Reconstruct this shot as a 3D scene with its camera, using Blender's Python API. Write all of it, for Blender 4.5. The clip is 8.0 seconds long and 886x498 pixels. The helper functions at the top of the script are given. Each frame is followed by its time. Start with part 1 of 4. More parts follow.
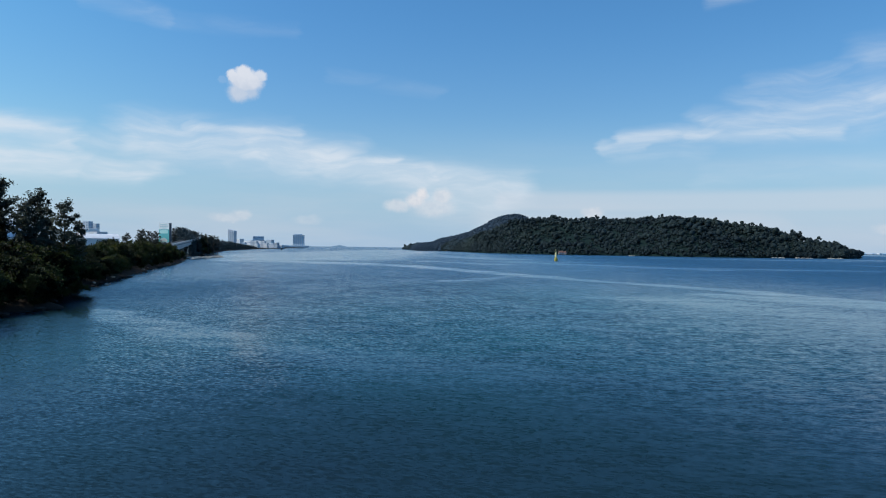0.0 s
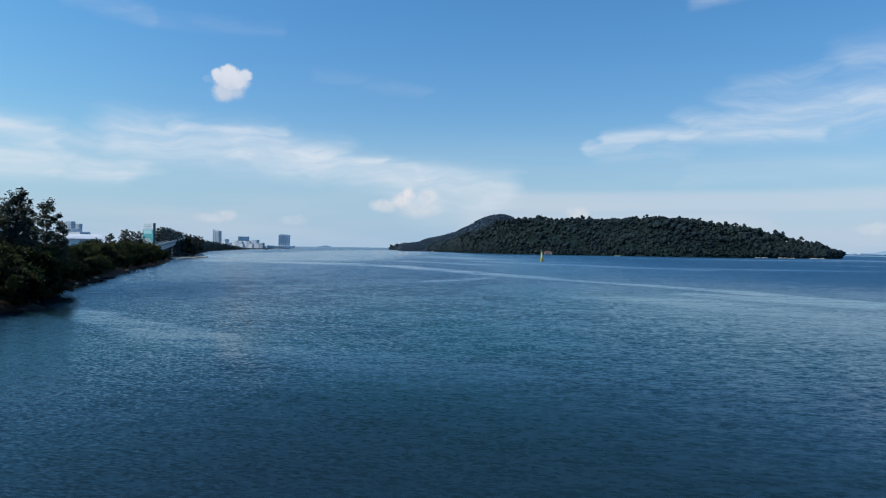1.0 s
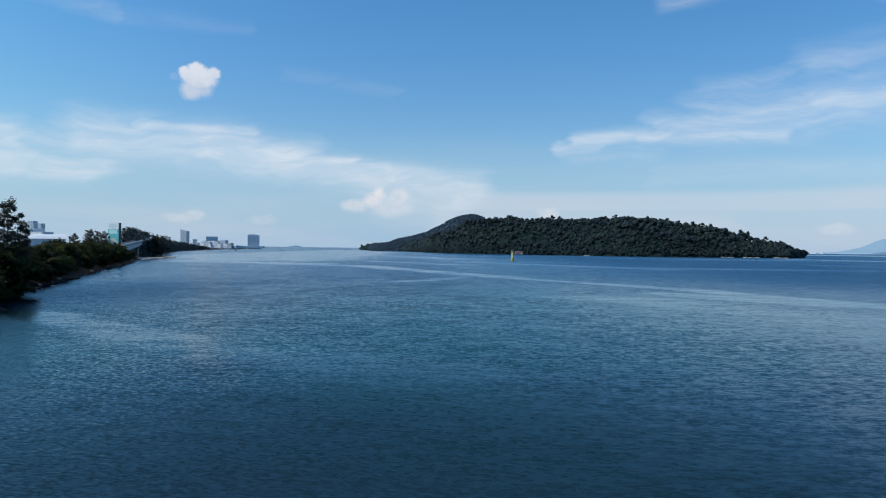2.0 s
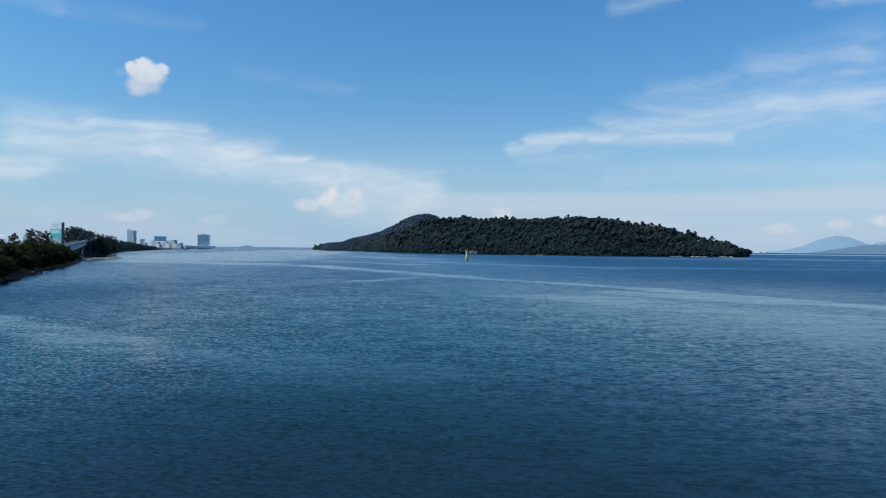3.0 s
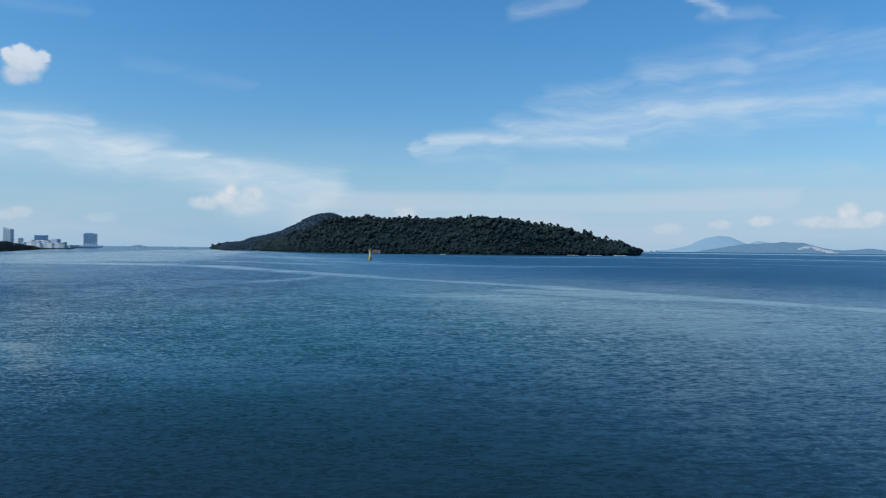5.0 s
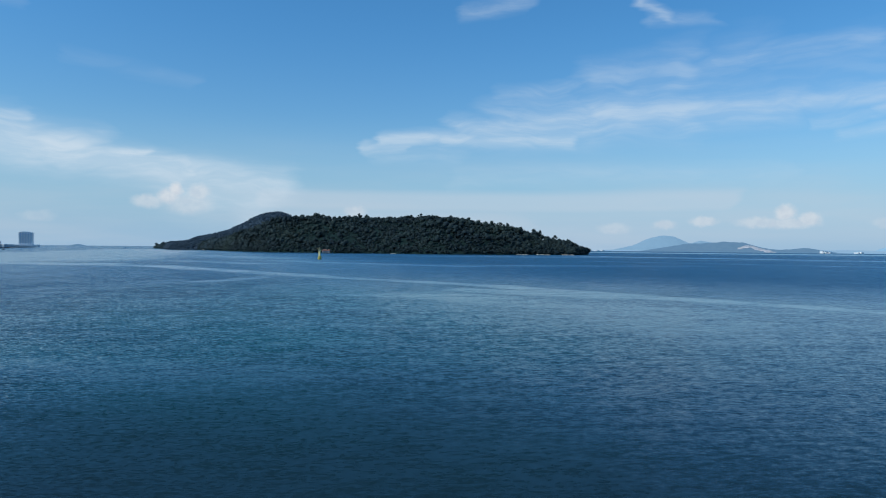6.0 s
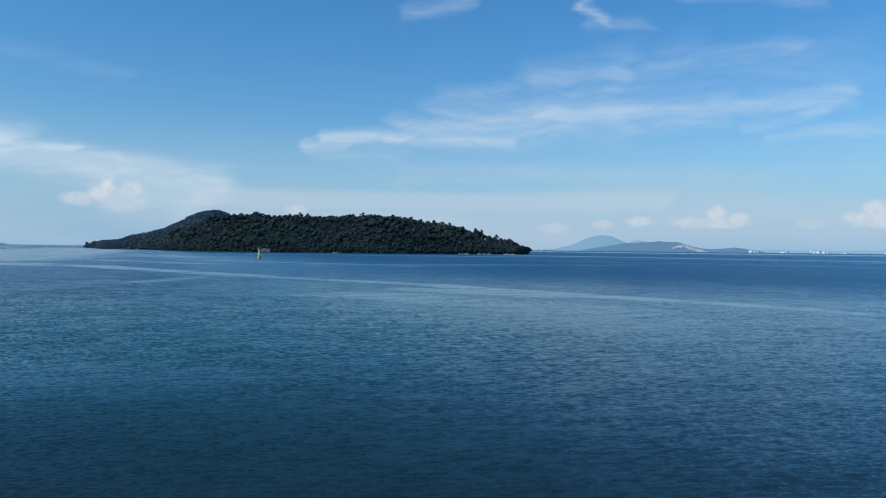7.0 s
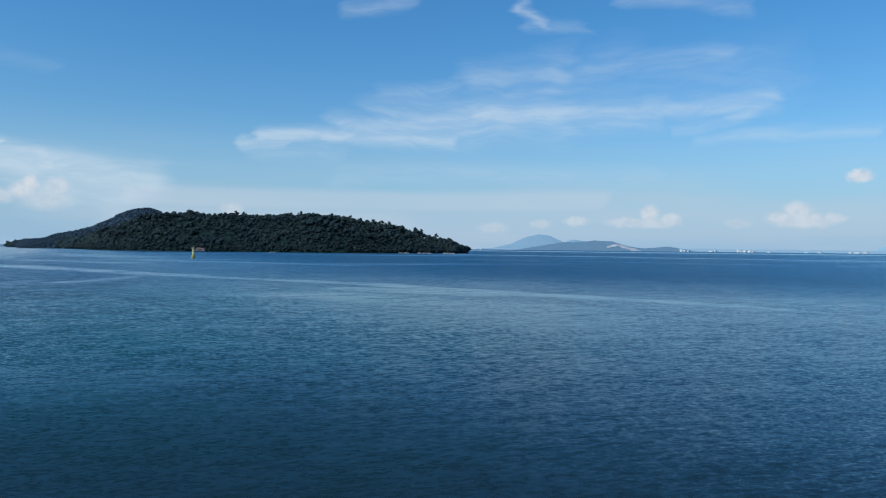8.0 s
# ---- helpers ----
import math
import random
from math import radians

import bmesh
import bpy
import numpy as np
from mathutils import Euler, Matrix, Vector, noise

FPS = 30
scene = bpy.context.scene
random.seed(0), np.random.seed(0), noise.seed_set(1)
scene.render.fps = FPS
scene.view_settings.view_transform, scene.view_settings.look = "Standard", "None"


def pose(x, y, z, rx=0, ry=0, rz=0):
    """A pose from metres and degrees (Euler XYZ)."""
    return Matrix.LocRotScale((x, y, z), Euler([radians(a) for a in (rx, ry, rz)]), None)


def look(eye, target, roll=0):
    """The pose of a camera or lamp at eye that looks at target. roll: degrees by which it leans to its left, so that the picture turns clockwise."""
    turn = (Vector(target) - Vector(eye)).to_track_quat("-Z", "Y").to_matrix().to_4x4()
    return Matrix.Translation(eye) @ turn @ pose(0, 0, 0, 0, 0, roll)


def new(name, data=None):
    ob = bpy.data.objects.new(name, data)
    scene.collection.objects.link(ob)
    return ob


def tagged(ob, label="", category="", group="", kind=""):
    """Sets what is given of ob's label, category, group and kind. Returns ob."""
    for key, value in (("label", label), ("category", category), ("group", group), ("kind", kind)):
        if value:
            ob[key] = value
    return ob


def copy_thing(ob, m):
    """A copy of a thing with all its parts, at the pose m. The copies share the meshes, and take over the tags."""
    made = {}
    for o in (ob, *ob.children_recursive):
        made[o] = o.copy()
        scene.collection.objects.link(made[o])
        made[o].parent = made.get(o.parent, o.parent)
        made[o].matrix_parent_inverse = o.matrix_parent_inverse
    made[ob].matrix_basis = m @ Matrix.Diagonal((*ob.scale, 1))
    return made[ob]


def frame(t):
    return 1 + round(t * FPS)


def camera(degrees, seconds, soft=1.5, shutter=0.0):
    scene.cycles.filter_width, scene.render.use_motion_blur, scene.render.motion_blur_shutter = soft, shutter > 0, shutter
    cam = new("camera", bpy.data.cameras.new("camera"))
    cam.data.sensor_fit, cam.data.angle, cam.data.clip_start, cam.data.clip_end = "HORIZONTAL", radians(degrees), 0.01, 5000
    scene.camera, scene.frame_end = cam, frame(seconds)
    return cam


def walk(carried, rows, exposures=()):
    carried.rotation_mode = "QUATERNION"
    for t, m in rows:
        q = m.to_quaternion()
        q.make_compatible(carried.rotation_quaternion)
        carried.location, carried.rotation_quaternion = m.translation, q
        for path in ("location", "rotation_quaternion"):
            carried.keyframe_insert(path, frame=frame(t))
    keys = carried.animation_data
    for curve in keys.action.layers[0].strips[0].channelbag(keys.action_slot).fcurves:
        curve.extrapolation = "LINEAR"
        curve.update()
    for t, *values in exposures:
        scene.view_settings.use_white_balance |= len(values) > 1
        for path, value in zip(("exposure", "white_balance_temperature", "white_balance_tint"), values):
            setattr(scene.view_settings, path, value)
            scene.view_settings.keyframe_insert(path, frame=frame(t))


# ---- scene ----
cam = camera(64.2, 8.0, soft=1.1, shutter=0.5)
EYE, TILT, LEAN = 12.0, -0.22, -0.75
# seconds, yaw, pitch, roll: the drone hovers and turns to its right
ROWS = [
    (0.0, 0.0, 0.0, 0.0),
    (0.5, -0.53, 0.01, 0.0),
    (1.0, -1.12, 0.02, 0.02),
    (2.5, -5.20, 0.0, 0.12),
    (3.0, -7.17, -0.02, 0.17),
    (3.5, -9.13, -0.03, 0.19),
    (4.0, -11.11, -0.05, 0.20),
    (4.5, -13.07, -0.07, 0.22),
    (6.0, -19.00, -0.17, 0.21),
    (6.5, -21.27, -0.19, 0.18),
    (7.0, -23.68, -0.24, 0.17),
    (7.5, -26.10, -0.28, 0.16),
    (8.0, -28.57, -0.33, 0.16),
]
walk(cam, [(t, pose(0, 0, EYE, TILT, LEAN, 0) @ pose(0, 0, 0, 90 + pitch, roll, yaw)) for t, yaw, pitch, roll in ROWS],
     exposures=[(0.0, 0.03, 6500, 10), (1.2, 0.03, 6480, 10), (4.0, -0.03, 6290, 7), (8.0, -0.10, 6050, 5)])



# ---------------------------------------------------------------- node helpers
class Nodes:
    """A node tree with short calls."""

    def __init__(self, tree):
        self.tree = tree
        tree.nodes.clear()

    def add(self, kind, ins=(), **props):
        n = self.tree.nodes.new(kind)
        for k, v in props.items():
            setattr(n, k, v)
        for k, v in (ins.items() if isinstance(ins, dict) else enumerate(ins)):
            if v is None:
                continue
            if isinstance(v, bpy.types.NodeSocket):
                self.tree.links.new(v, n.inputs[k])
            else:
                n.inputs[k].default_value = v
        return n

    def math(self, op, a, b=None, c=None, clamp=False):
        return self.add("ShaderNodeMath", (a, b, c), operation=op, use_clamp=clamp).outputs[0]

    def vec(self, op, a, b=None):
        n = self.add("ShaderNodeVectorMath", (a, b), operation=op)
        return n.outputs["Value"] if op in ("DOT_PRODUCT", "LENGTH", "DISTANCE") else n.outputs["Vector"]

    def scale(self, v, s):
        n = self.add("ShaderNodeVectorMath", {0: v}, operation="SCALE")
        if isinstance(s, bpy.types.NodeSocket):
            self.tree.links.new(s, n.inputs["Scale"])
        else:
            n.inputs["Scale"].default_value = s
        return n.outputs["Vector"]

    def noise(self, v, scale, detail=3.0, rough=0.5, colour=False, dims="3D"):
        n = self.add("ShaderNodeTexNoise", {"Vector": v, "Scale": scale, "Detail": detail, "Roughness": rough}, noise_dimensions=dims)
        return n.outputs["Color" if colour else 0]

    def ramp(self, v, lo, hi, a=0.0, b=1.0, smooth=True):
        return self.add("ShaderNodeMapRange", {"Value": v, "From Min": lo, "From Max": hi, "To Min": a, "To Max": b},
                        interpolation_type="SMOOTHSTEP" if smooth else "LINEAR").outputs[0]

    def mix(self, f, a, b, blend="MIX"):
        n = self.add("ShaderNodeMix", data_type="RGBA", blend_type=blend)
        for k, v in ((0, f), (6, a), (7, b)):
            if isinstance(v, bpy.types.NodeSocket):
                self.tree.links.new(v, n.inputs[k])
            else:
                n.inputs[k].default_value = v if k == 0 else (*v[:3], 1)
        return n.outputs[2]

    def capsule(self, p, a, b, width, hard=0.0):
        """1 on the stretch from a to b, falling to 0 at width from it."""
        ax, ay = a
        dx, dy = b[0] - ax, b[1] - ay
        q = self.vec("SUBTRACT", p, (ax, ay, 0))
        h = self.math("MULTIPLY", self.vec("DOT_PRODUCT", q, (dx, dy, 0)), 1 / max(dx * dx + dy * dy, 1e-6), clamp=True)
        d = self.vec("DISTANCE", q, self.vec("MULTIPLY", self.add("ShaderNodeCombineXYZ", (h, h, h)).outputs[0], (dx, dy, 0)))
        return self.ramp(d, width * hard, width, 1.0, 0.0)


# ---------------------------------------------------------------- sky, sun
SUN_AZ, SUN_EL = -96.0, 44.0
world = bpy.data.worlds.new("sky")
scene.world = world
world.use_nodes = True
w = Nodes(world.node_tree)
way = w.add("ShaderNodeTexCoord").outputs["Generated"]
sep = w.add("ShaderNodeSeparateXYZ", (way,))
az = w.math("DEGREES", w.math("ARCTAN2", sep.outputs[0], sep.outputs[1]))
el = w.math("DEGREES", w.math("ARCSINE", sep.outputs[2]))
flat = w.add("ShaderNodeCombineXYZ", (az, el, 0.0)).outputs[0]
sky = w.add("ShaderNodeTexSky", sky_type="NISHITA", sun_disc=False, sun_elevation=radians(SUN_EL), sun_rotation=radians(SUN_AZ),
            air_density=1.0, dust_density=0.6, ozone_density=2.0, altitude=20.0).outputs[0]
sky = w.mix(1.0, sky, w.mix(w.ramp(el, 3.0, 20.0), (0.79, 1.06, 1.22), w.mix(w.ramp(el, 18.0, 32.0), (0.56, 1.09, 1.42), w.mix(w.ramp(el, 38.0, 75.0), (0.54, 1.14, 1.50), (0.32, 0.66, 1.00)))), "MULTIPLY")
sky = w.mix(1.0, sky, w.mix(w.ramp(az, -34.0, -10.0), (1.02, 1.035, 0.975), (1.0, 1.0, 1.0)), "MULTIPLY")
sky = w.mix(w.ramp(el, -1.0, 11.0, 0.92, 0.0), sky, (3.55, 5.2, 7.15))


def warped(scale, amount, stretch):
    n = w.noise(w.vec("MULTIPLY", flat, (stretch, 1.0, 1.0)), scale, 4.0, 0.52, colour=True)
    return w.vec("ADD", flat, w.vec("MULTIPLY", w.vec("SUBTRACT", n, (0.5, 0.5, 0.5)), (amount / stretch, amount, 0.0)))


# thin high streaks: start, end (degrees of bearing and height), half width, strength
STREAKS_TOWN_SIDE = [
    ((-19.5, 8.95), (-11.5, 8.75), 0.50, 0.50), ((-24, 7.9), (-13, 7.7), 1.35, 0.50), ((-14.5, 7.6), (-8, 6.8), 1.25, 0.62),
    ((-9.5, 6.95), (-4.0, 6.75), 0.55, 0.60), ((-9, 6.5), (-1.5, 5.5), 1.05, 0.62), ((-3, 5.6), (5.5, 5.0), 1.10, 0.50),
    ((-1.5, 4.6), (4.0, 3.9), 1.7, 0.45), ((-17, 6.8), (-9, 6.0), 1.0, 0.35), ((-34, 7.9), (-28, 7.4), 0.85, 0.55),
    ((-29, 7.3), (-24, 7.6), 0.7, 0.30), ((-34, 5.9), (-27, 5.6), 1.0, 0.60), ((-27.5, 5.6), (-22.5, 5.3), 0.9, 0.50),
    ((-26.5, 17.0), (-21, 16.4), 0.45, 0.20), ((-21.5, 16.4), (-12.5, 16.3), 0.5, 0.09), ((-9, 13.3), (-0.3, 12.2), 0.5, 0.09),
]
STREAKS_BAY_SIDE = [
    ((13.3, 8.1), (17, 8.1), 0.42, 0.40), ((14.7, 8.75), (20.3, 8.9), 0.50, 0.50), ((19, 8.7), (29, 8.85), 0.60, 0.50),
    ((14, 7.7), (20.3, 7.5), 0.55, 0.22), ((20.5, 9.6), (27, 10.3), 0.75, 0.42), ((23.5, 9.9), (33, 10.4), 1.4, 0.40),
    ((32, 10.6), (38.5, 10.3), 1.4, 0.46), ((37, 10.3), (45, 10.7), 1.1, 0.40), ((44, 10.7), (53, 10.9), 0.75, 0.40),
    ((53.2, 10.6), (50.8, 9.6), 0.40, 0.36), ((50.9, 9.6), (46.5, 9.1), 0.35, 0.26), ((48.5, 8.25), (60, 8.35), 0.35, 0.28),
    ((30.5, 13.2), (38, 13.5), 1.1, 0.28), ((37.8, 13.4), (37.3, 12.0), 1.6, 0.30), ((37.5, 11.8), (41.7, 13.8), 1.6, 0.20),
    ((41, 14.0), (51, 14.5), 0.55, 0.26), ((44, 11.8), (54, 13.0), 1.9, 0.15), ((24, 12.4), (29, 12.3), 0.55, 0.26),
    ((20, 18.3), (26, 19.1), 0.5, 0.28), ((35.4, 18.7), (36.4, 17.5), 0.6, 0.40), ((35, 17.3), (39.5, 17.0), 0.5, 0.22),
    ((43.4, 18.7), (51.5, 17.4), 0.5, 0.22), ((20, 5.7), (44, 5.9), 0.6, 0.16), ((66, 11), (90, 13), 2.0, 0.4),
]
thin = warped(0.40, 1.9, 0.24)
brushed = w.add("ShaderNodeMapping", {"Vector": w.vec("ADD", flat, w.vec("MULTIPLY", w.vec("SUBTRACT", w.noise(flat, 0.16, 2.0, 0.5, colour=True), (0.5, 0.5, 0.5)), (5.0, 3.0, 0.0))),
                                      "Rotation": (0, 0, radians(-7)), "Scale": (0.17, 1.0, 1.0)}).outputs[0]
wisps = w.ramp(w.noise(brushed, 0.95, 8.0, 0.60), 0.36, 0.68)
cover = None
for a, b, wide, strong in STREAKS_TOWN_SIDE + STREAKS_BAY_SIDE:
    m = w.math("MULTIPLY", w.capsule(thin, a, b, wide * 2.3), strong)
    cover = m if cover is None else w.math("MAXIMUM", cover, m)
# thin parts break into wisps, thick parts close up
cover = w.math("MULTIPLY", w.ramp(cover, 0.02, 0.60, 0.0, 0.70, smooth=False), w.math("MULTIPLY_ADD", wisps, 0.58, w.ramp(cover, 0.15, 0.60, 0.34, 0.66)))
# broad milky haze of the low sky, and a flat veil low over the island
haze = w.math("MULTIPLY", w.ramp(w.noise(w.vec("MULTIPLY", flat, (0.05, 0.35, 1.0)), 1.0, 4.0, 0.55), 0.35, 0.75), w.ramp(el, 0.5, 10.0, 0.45, 0.0))
soft = warped(0.25, 0.9, 0.12)
veil = w.math("MAXIMUM", w.math("MULTIPLY", w.capsule(soft, (5, 3.6), (41, 3.6), 1.15, 0.3), 0.42), w.math("MULTIPLY", w.capsule(soft, (4, 1.6), (25, 1.6), 2.6, 0.2), 0.32))
veil = w.math("MAXIMUM", veil, w.math("MULTIPLY", w.capsule(soft, (25, 1.9), (70, 2.2), 2.6, 0.2), 0.24))
# heaped clouds: centre, half width, half height, strength
PUFFS_TOWN_SIDE = [
    ((-15.75, 12.5), 1.45, 1.00, 1.0), ((-14.7, 12.9), 0.65, 0.5, 0.9), ((-15.95, 13.2), 0.75, 0.5, 1.0), ((-16.75, 12.75), 0.50, 0.55, 1.0), ((-16.25, 11.6), 0.95, 0.80, 0.88), ((-15.4, 11.8), 0.8, 0.7, 0.7), ((-17.5, 12.5), 0.3, 0.3, 0.12),
    ((-1.75, 4.15), 0.55, 0.60, 1.0), ((-2.3, 3.6), 0.9, 0.65, 0.85), ((-0.1, 4.0), 0.9, 0.70, 0.62), ((-3.7, 3.25), 1.3, 0.55, 0.72), ((-0.8, 3.1), 1.9, 0.8, 0.55),
    ((-17.0, 2.0), 1.5, 0.40, 0.42), ((-15.9, 2.25), 0.8, 0.45, 0.50), ((-10.9, 2.0), 1.2, 0.40, 0.30), ((11.9, 2.75), 0.95, 0.55, 0.62),
]
PUFFS_BAY_SIDE = [
    ((44.85, 2.75), 0.75, 0.70, 0.95), ((43.2, 2.05), 1.9, 0.45, 0.62), ((46.4, 2.3), 0.9, 0.55, 0.85), ((45.0, 2.0), 2.2, 0.45, 0.7),
    ((39.2, 2.15), 1.1, 0.42, 0.70), ((36.4, 1.95), 0.9, 0.40, 0.62), ((32.6, 1.6), 1.4, 0.45, 0.40),
    ((55.2, 2.9), 1.0, 0.70, 0.9), ((54.2, 2.4), 1.2, 0.45, 0.85), ((55.6, 2.15), 2.3, 0.60, 0.85), ((57.4, 2.35), 1.1, 0.35, 0.7), ((51.2, 2.0), 1.1, 0.40, 0.35),
    ((59.1, 5.25), 0.95, 0.50, 1.0), ((66, 3), 3.0, 1.2, 0.8),
]
billow = w.vec("SUBTRACT", w.noise(flat, 1.5, 6.0, 0.66, colour=True), (0.5, 0.5, 0.5))
curl = w.vec("ADD", flat, w.vec("MULTIPLY", billow, (0.75, 0.62, 0.0)))
heap = None
for (ca, ce), wide, high, strong in PUFFS_TOWN_SIDE + PUFFS_BAY_SIDE:
    q = w.vec("MULTIPLY", w.vec("SUBTRACT", curl, (ca, ce, 0.0)), (1 / wide, 1 / high, 0.0))
    m = w.ramp(w.vec("LENGTH", q), 0.60 if ce > 12.2 else 0.42, 1.12 if ce > 12.2 else 1.22, strong * (0.84 if ce > 3.3 else 0.70), 0.0)
    heap = m if heap is None else w.math("MAXIMUM", heap, m)
bulge = w.noise(w.vec("ADD", flat, (0.25, -0.3, 0.0)), 1.5, 4.0, 0.5)
# the high puff is white on top and greyer underneath
bulge = w.mix(w.ramp(el, 8.0, 10.0, 0.0, 0.72), bulge, w.ramp(el, 11.2, 13.3, 0.30, 0.62))
shade = w.mix(w.ramp(bulge, 0.36, 0.60), w.mix(w.ramp(el, 3.0, 6.0), (6.9, 6.9, 7.4), (6.3, 6.7, 7.5)), w.mix(w.ramp(el, 6.0, 10.0), (7.9, 7.75, 7.95), (7.9, 8.0, 8.4)))
sky = w.mix(haze, sky, (5.7, 6.2, 7.0))
sky = w.mix(veil, sky, (6.3, 6.7, 7.5))
sky = w.mix(cover, sky, (6.9, 7.6, 8.4))
sky = w.mix(heap, sky, shade)
w.add("ShaderNodeOutputWorld", (w.add("ShaderNodeBackground", {"Color": sky, "Strength": 0.10}).outputs[0],))

sun = new("sun", bpy.data.lights.new("sun", "SUN"))
sun.data.energy, sun.data.angle, sun.data.color = 3.0, radians(0.53), (1.0, 0.95, 0.87)
sun_at = Vector((math.sin(radians(SUN_AZ)) * math.cos(radians(SUN_EL)), math.cos(radians(SUN_AZ)) * math.cos(radians(SUN_EL)), math.sin(radians(SUN_EL))))
sun.matrix_world = look(sun_at * 300, (0, 0, 0))


# ---------------------------------------------------------------- materials
def material(name):
    m = bpy.data.materials.new(name)
    m.use_nodes = True
    n = Nodes(m.node_tree)
    return m, n, n.add("ShaderNodeNewGeometry")


def finish(n, bsdf):
    n.add("ShaderNodeOutputMaterial", (bsdf,))


def surface(name, lo, hi, scale, rough=0.8, bump=0.0, bump_scale=None, metal=0.0, emit=None, shine=0.5, by_piece=0.0):
    """A two-scale mottled surface between two colours, with fine relief."""
    m, n, geo = material(name)
    p = geo.outputs["Position"]
    big = n.ramp(n.noise(p, scale, 4.0, 0.6), 0.3, 0.7)
    fine = n.ramp(n.noise(p, scale * 7.3, 3.0, 0.6), 0.3, 0.7)
    f = n.math("ADD", n.math("MULTIPLY", big, 0.65), n.math("MULTIPLY", fine, 0.35))
    if by_piece:
        f = n.math("ADD", n.math("MULTIPLY", f, 1 - by_piece), n.math("MULTIPLY", geo.outputs["Random Per Island"], by_piece))
    ins = {"Base Color": n.mix(f, lo, hi), "Roughness": rough, "Metallic": metal, "Specular IOR Level": shine}
    if bump:
        ins["Normal"] = n.add("ShaderNodeBump", {"Height": n.noise(p, bump_scale or scale * 5, 4.0, 0.6), "Strength": 1.0, "Distance": bump}).outputs[0]
    if emit:
        ins["Emission Color"], ins["Emission Strength"] = (*emit, 1), 1.0
    finish(n, n.add("ShaderNodeBsdfPrincipled", ins).outputs[0])
    return m


def foliage(name, dark, light, tip, scale, through_light=0.25, middle=None, each=0.30, relief=0.0):
    """Leaves: each clump its own green, patches of yellower growth, some light through them.
    middle: height of the crown's middle, round which its leaves turn their faces outwards."""
    m, n, geo = material(name)
    p = geo.outputs["Position"]
    f = n.math("ADD", n.math("MULTIPLY", geo.outputs["Random Per Island"], each), n.math("MULTIPLY", n.ramp(n.noise(p, scale * 1.6, 4.0, 0.6), 0.3, 0.7), 1.0 - each))
    c = n.mix(f, dark, light)
    c = n.mix(n.ramp(n.noise(p, scale * 0.31, 2.0), 0.52, 0.72, 0.0, 0.6), c, tip)
    ins = {"Base Color": c, "Roughness": 0.7, "Specular IOR Level": 0.12}
    if middle is not None:
        lumps = n.vec("SUBTRACT", n.noise(p, 0.4, 2.0, 0.5, colour=True), (0.5, 0.5, 0.5))
        out = n.vec("SUBTRACT", n.add("ShaderNodeTexCoord").outputs["Object"], (0.0, 0.0, middle))
        out = n.vec("ADD", n.scale(n.vec("NORMALIZE", out), 0.7), n.scale(lumps, 1.7))
        ins["Normal"] = n.vec("NORMALIZE", n.vec("ADD", out, n.scale(geo.outputs["Normal"], 0.2)))
    if relief:
        ins["Normal"] = n.add("ShaderNodeBump", {"Height": n.noise(p, 0.55, 4.0, 0.65), "Strength": 1.0, "Distance": relief}).outputs[0]
    b = n.add("ShaderNodeBsdfPrincipled", ins).outputs[0]
    if through_light:
        t = n.add("ShaderNodeBsdfTranslucent", {"Color": n.mix(0.6, c, tip)}).outputs[0]
        b = n.add("ShaderNodeMixShader", (through_light, b, t)).outputs[0]
    finish(n, b)
    return m


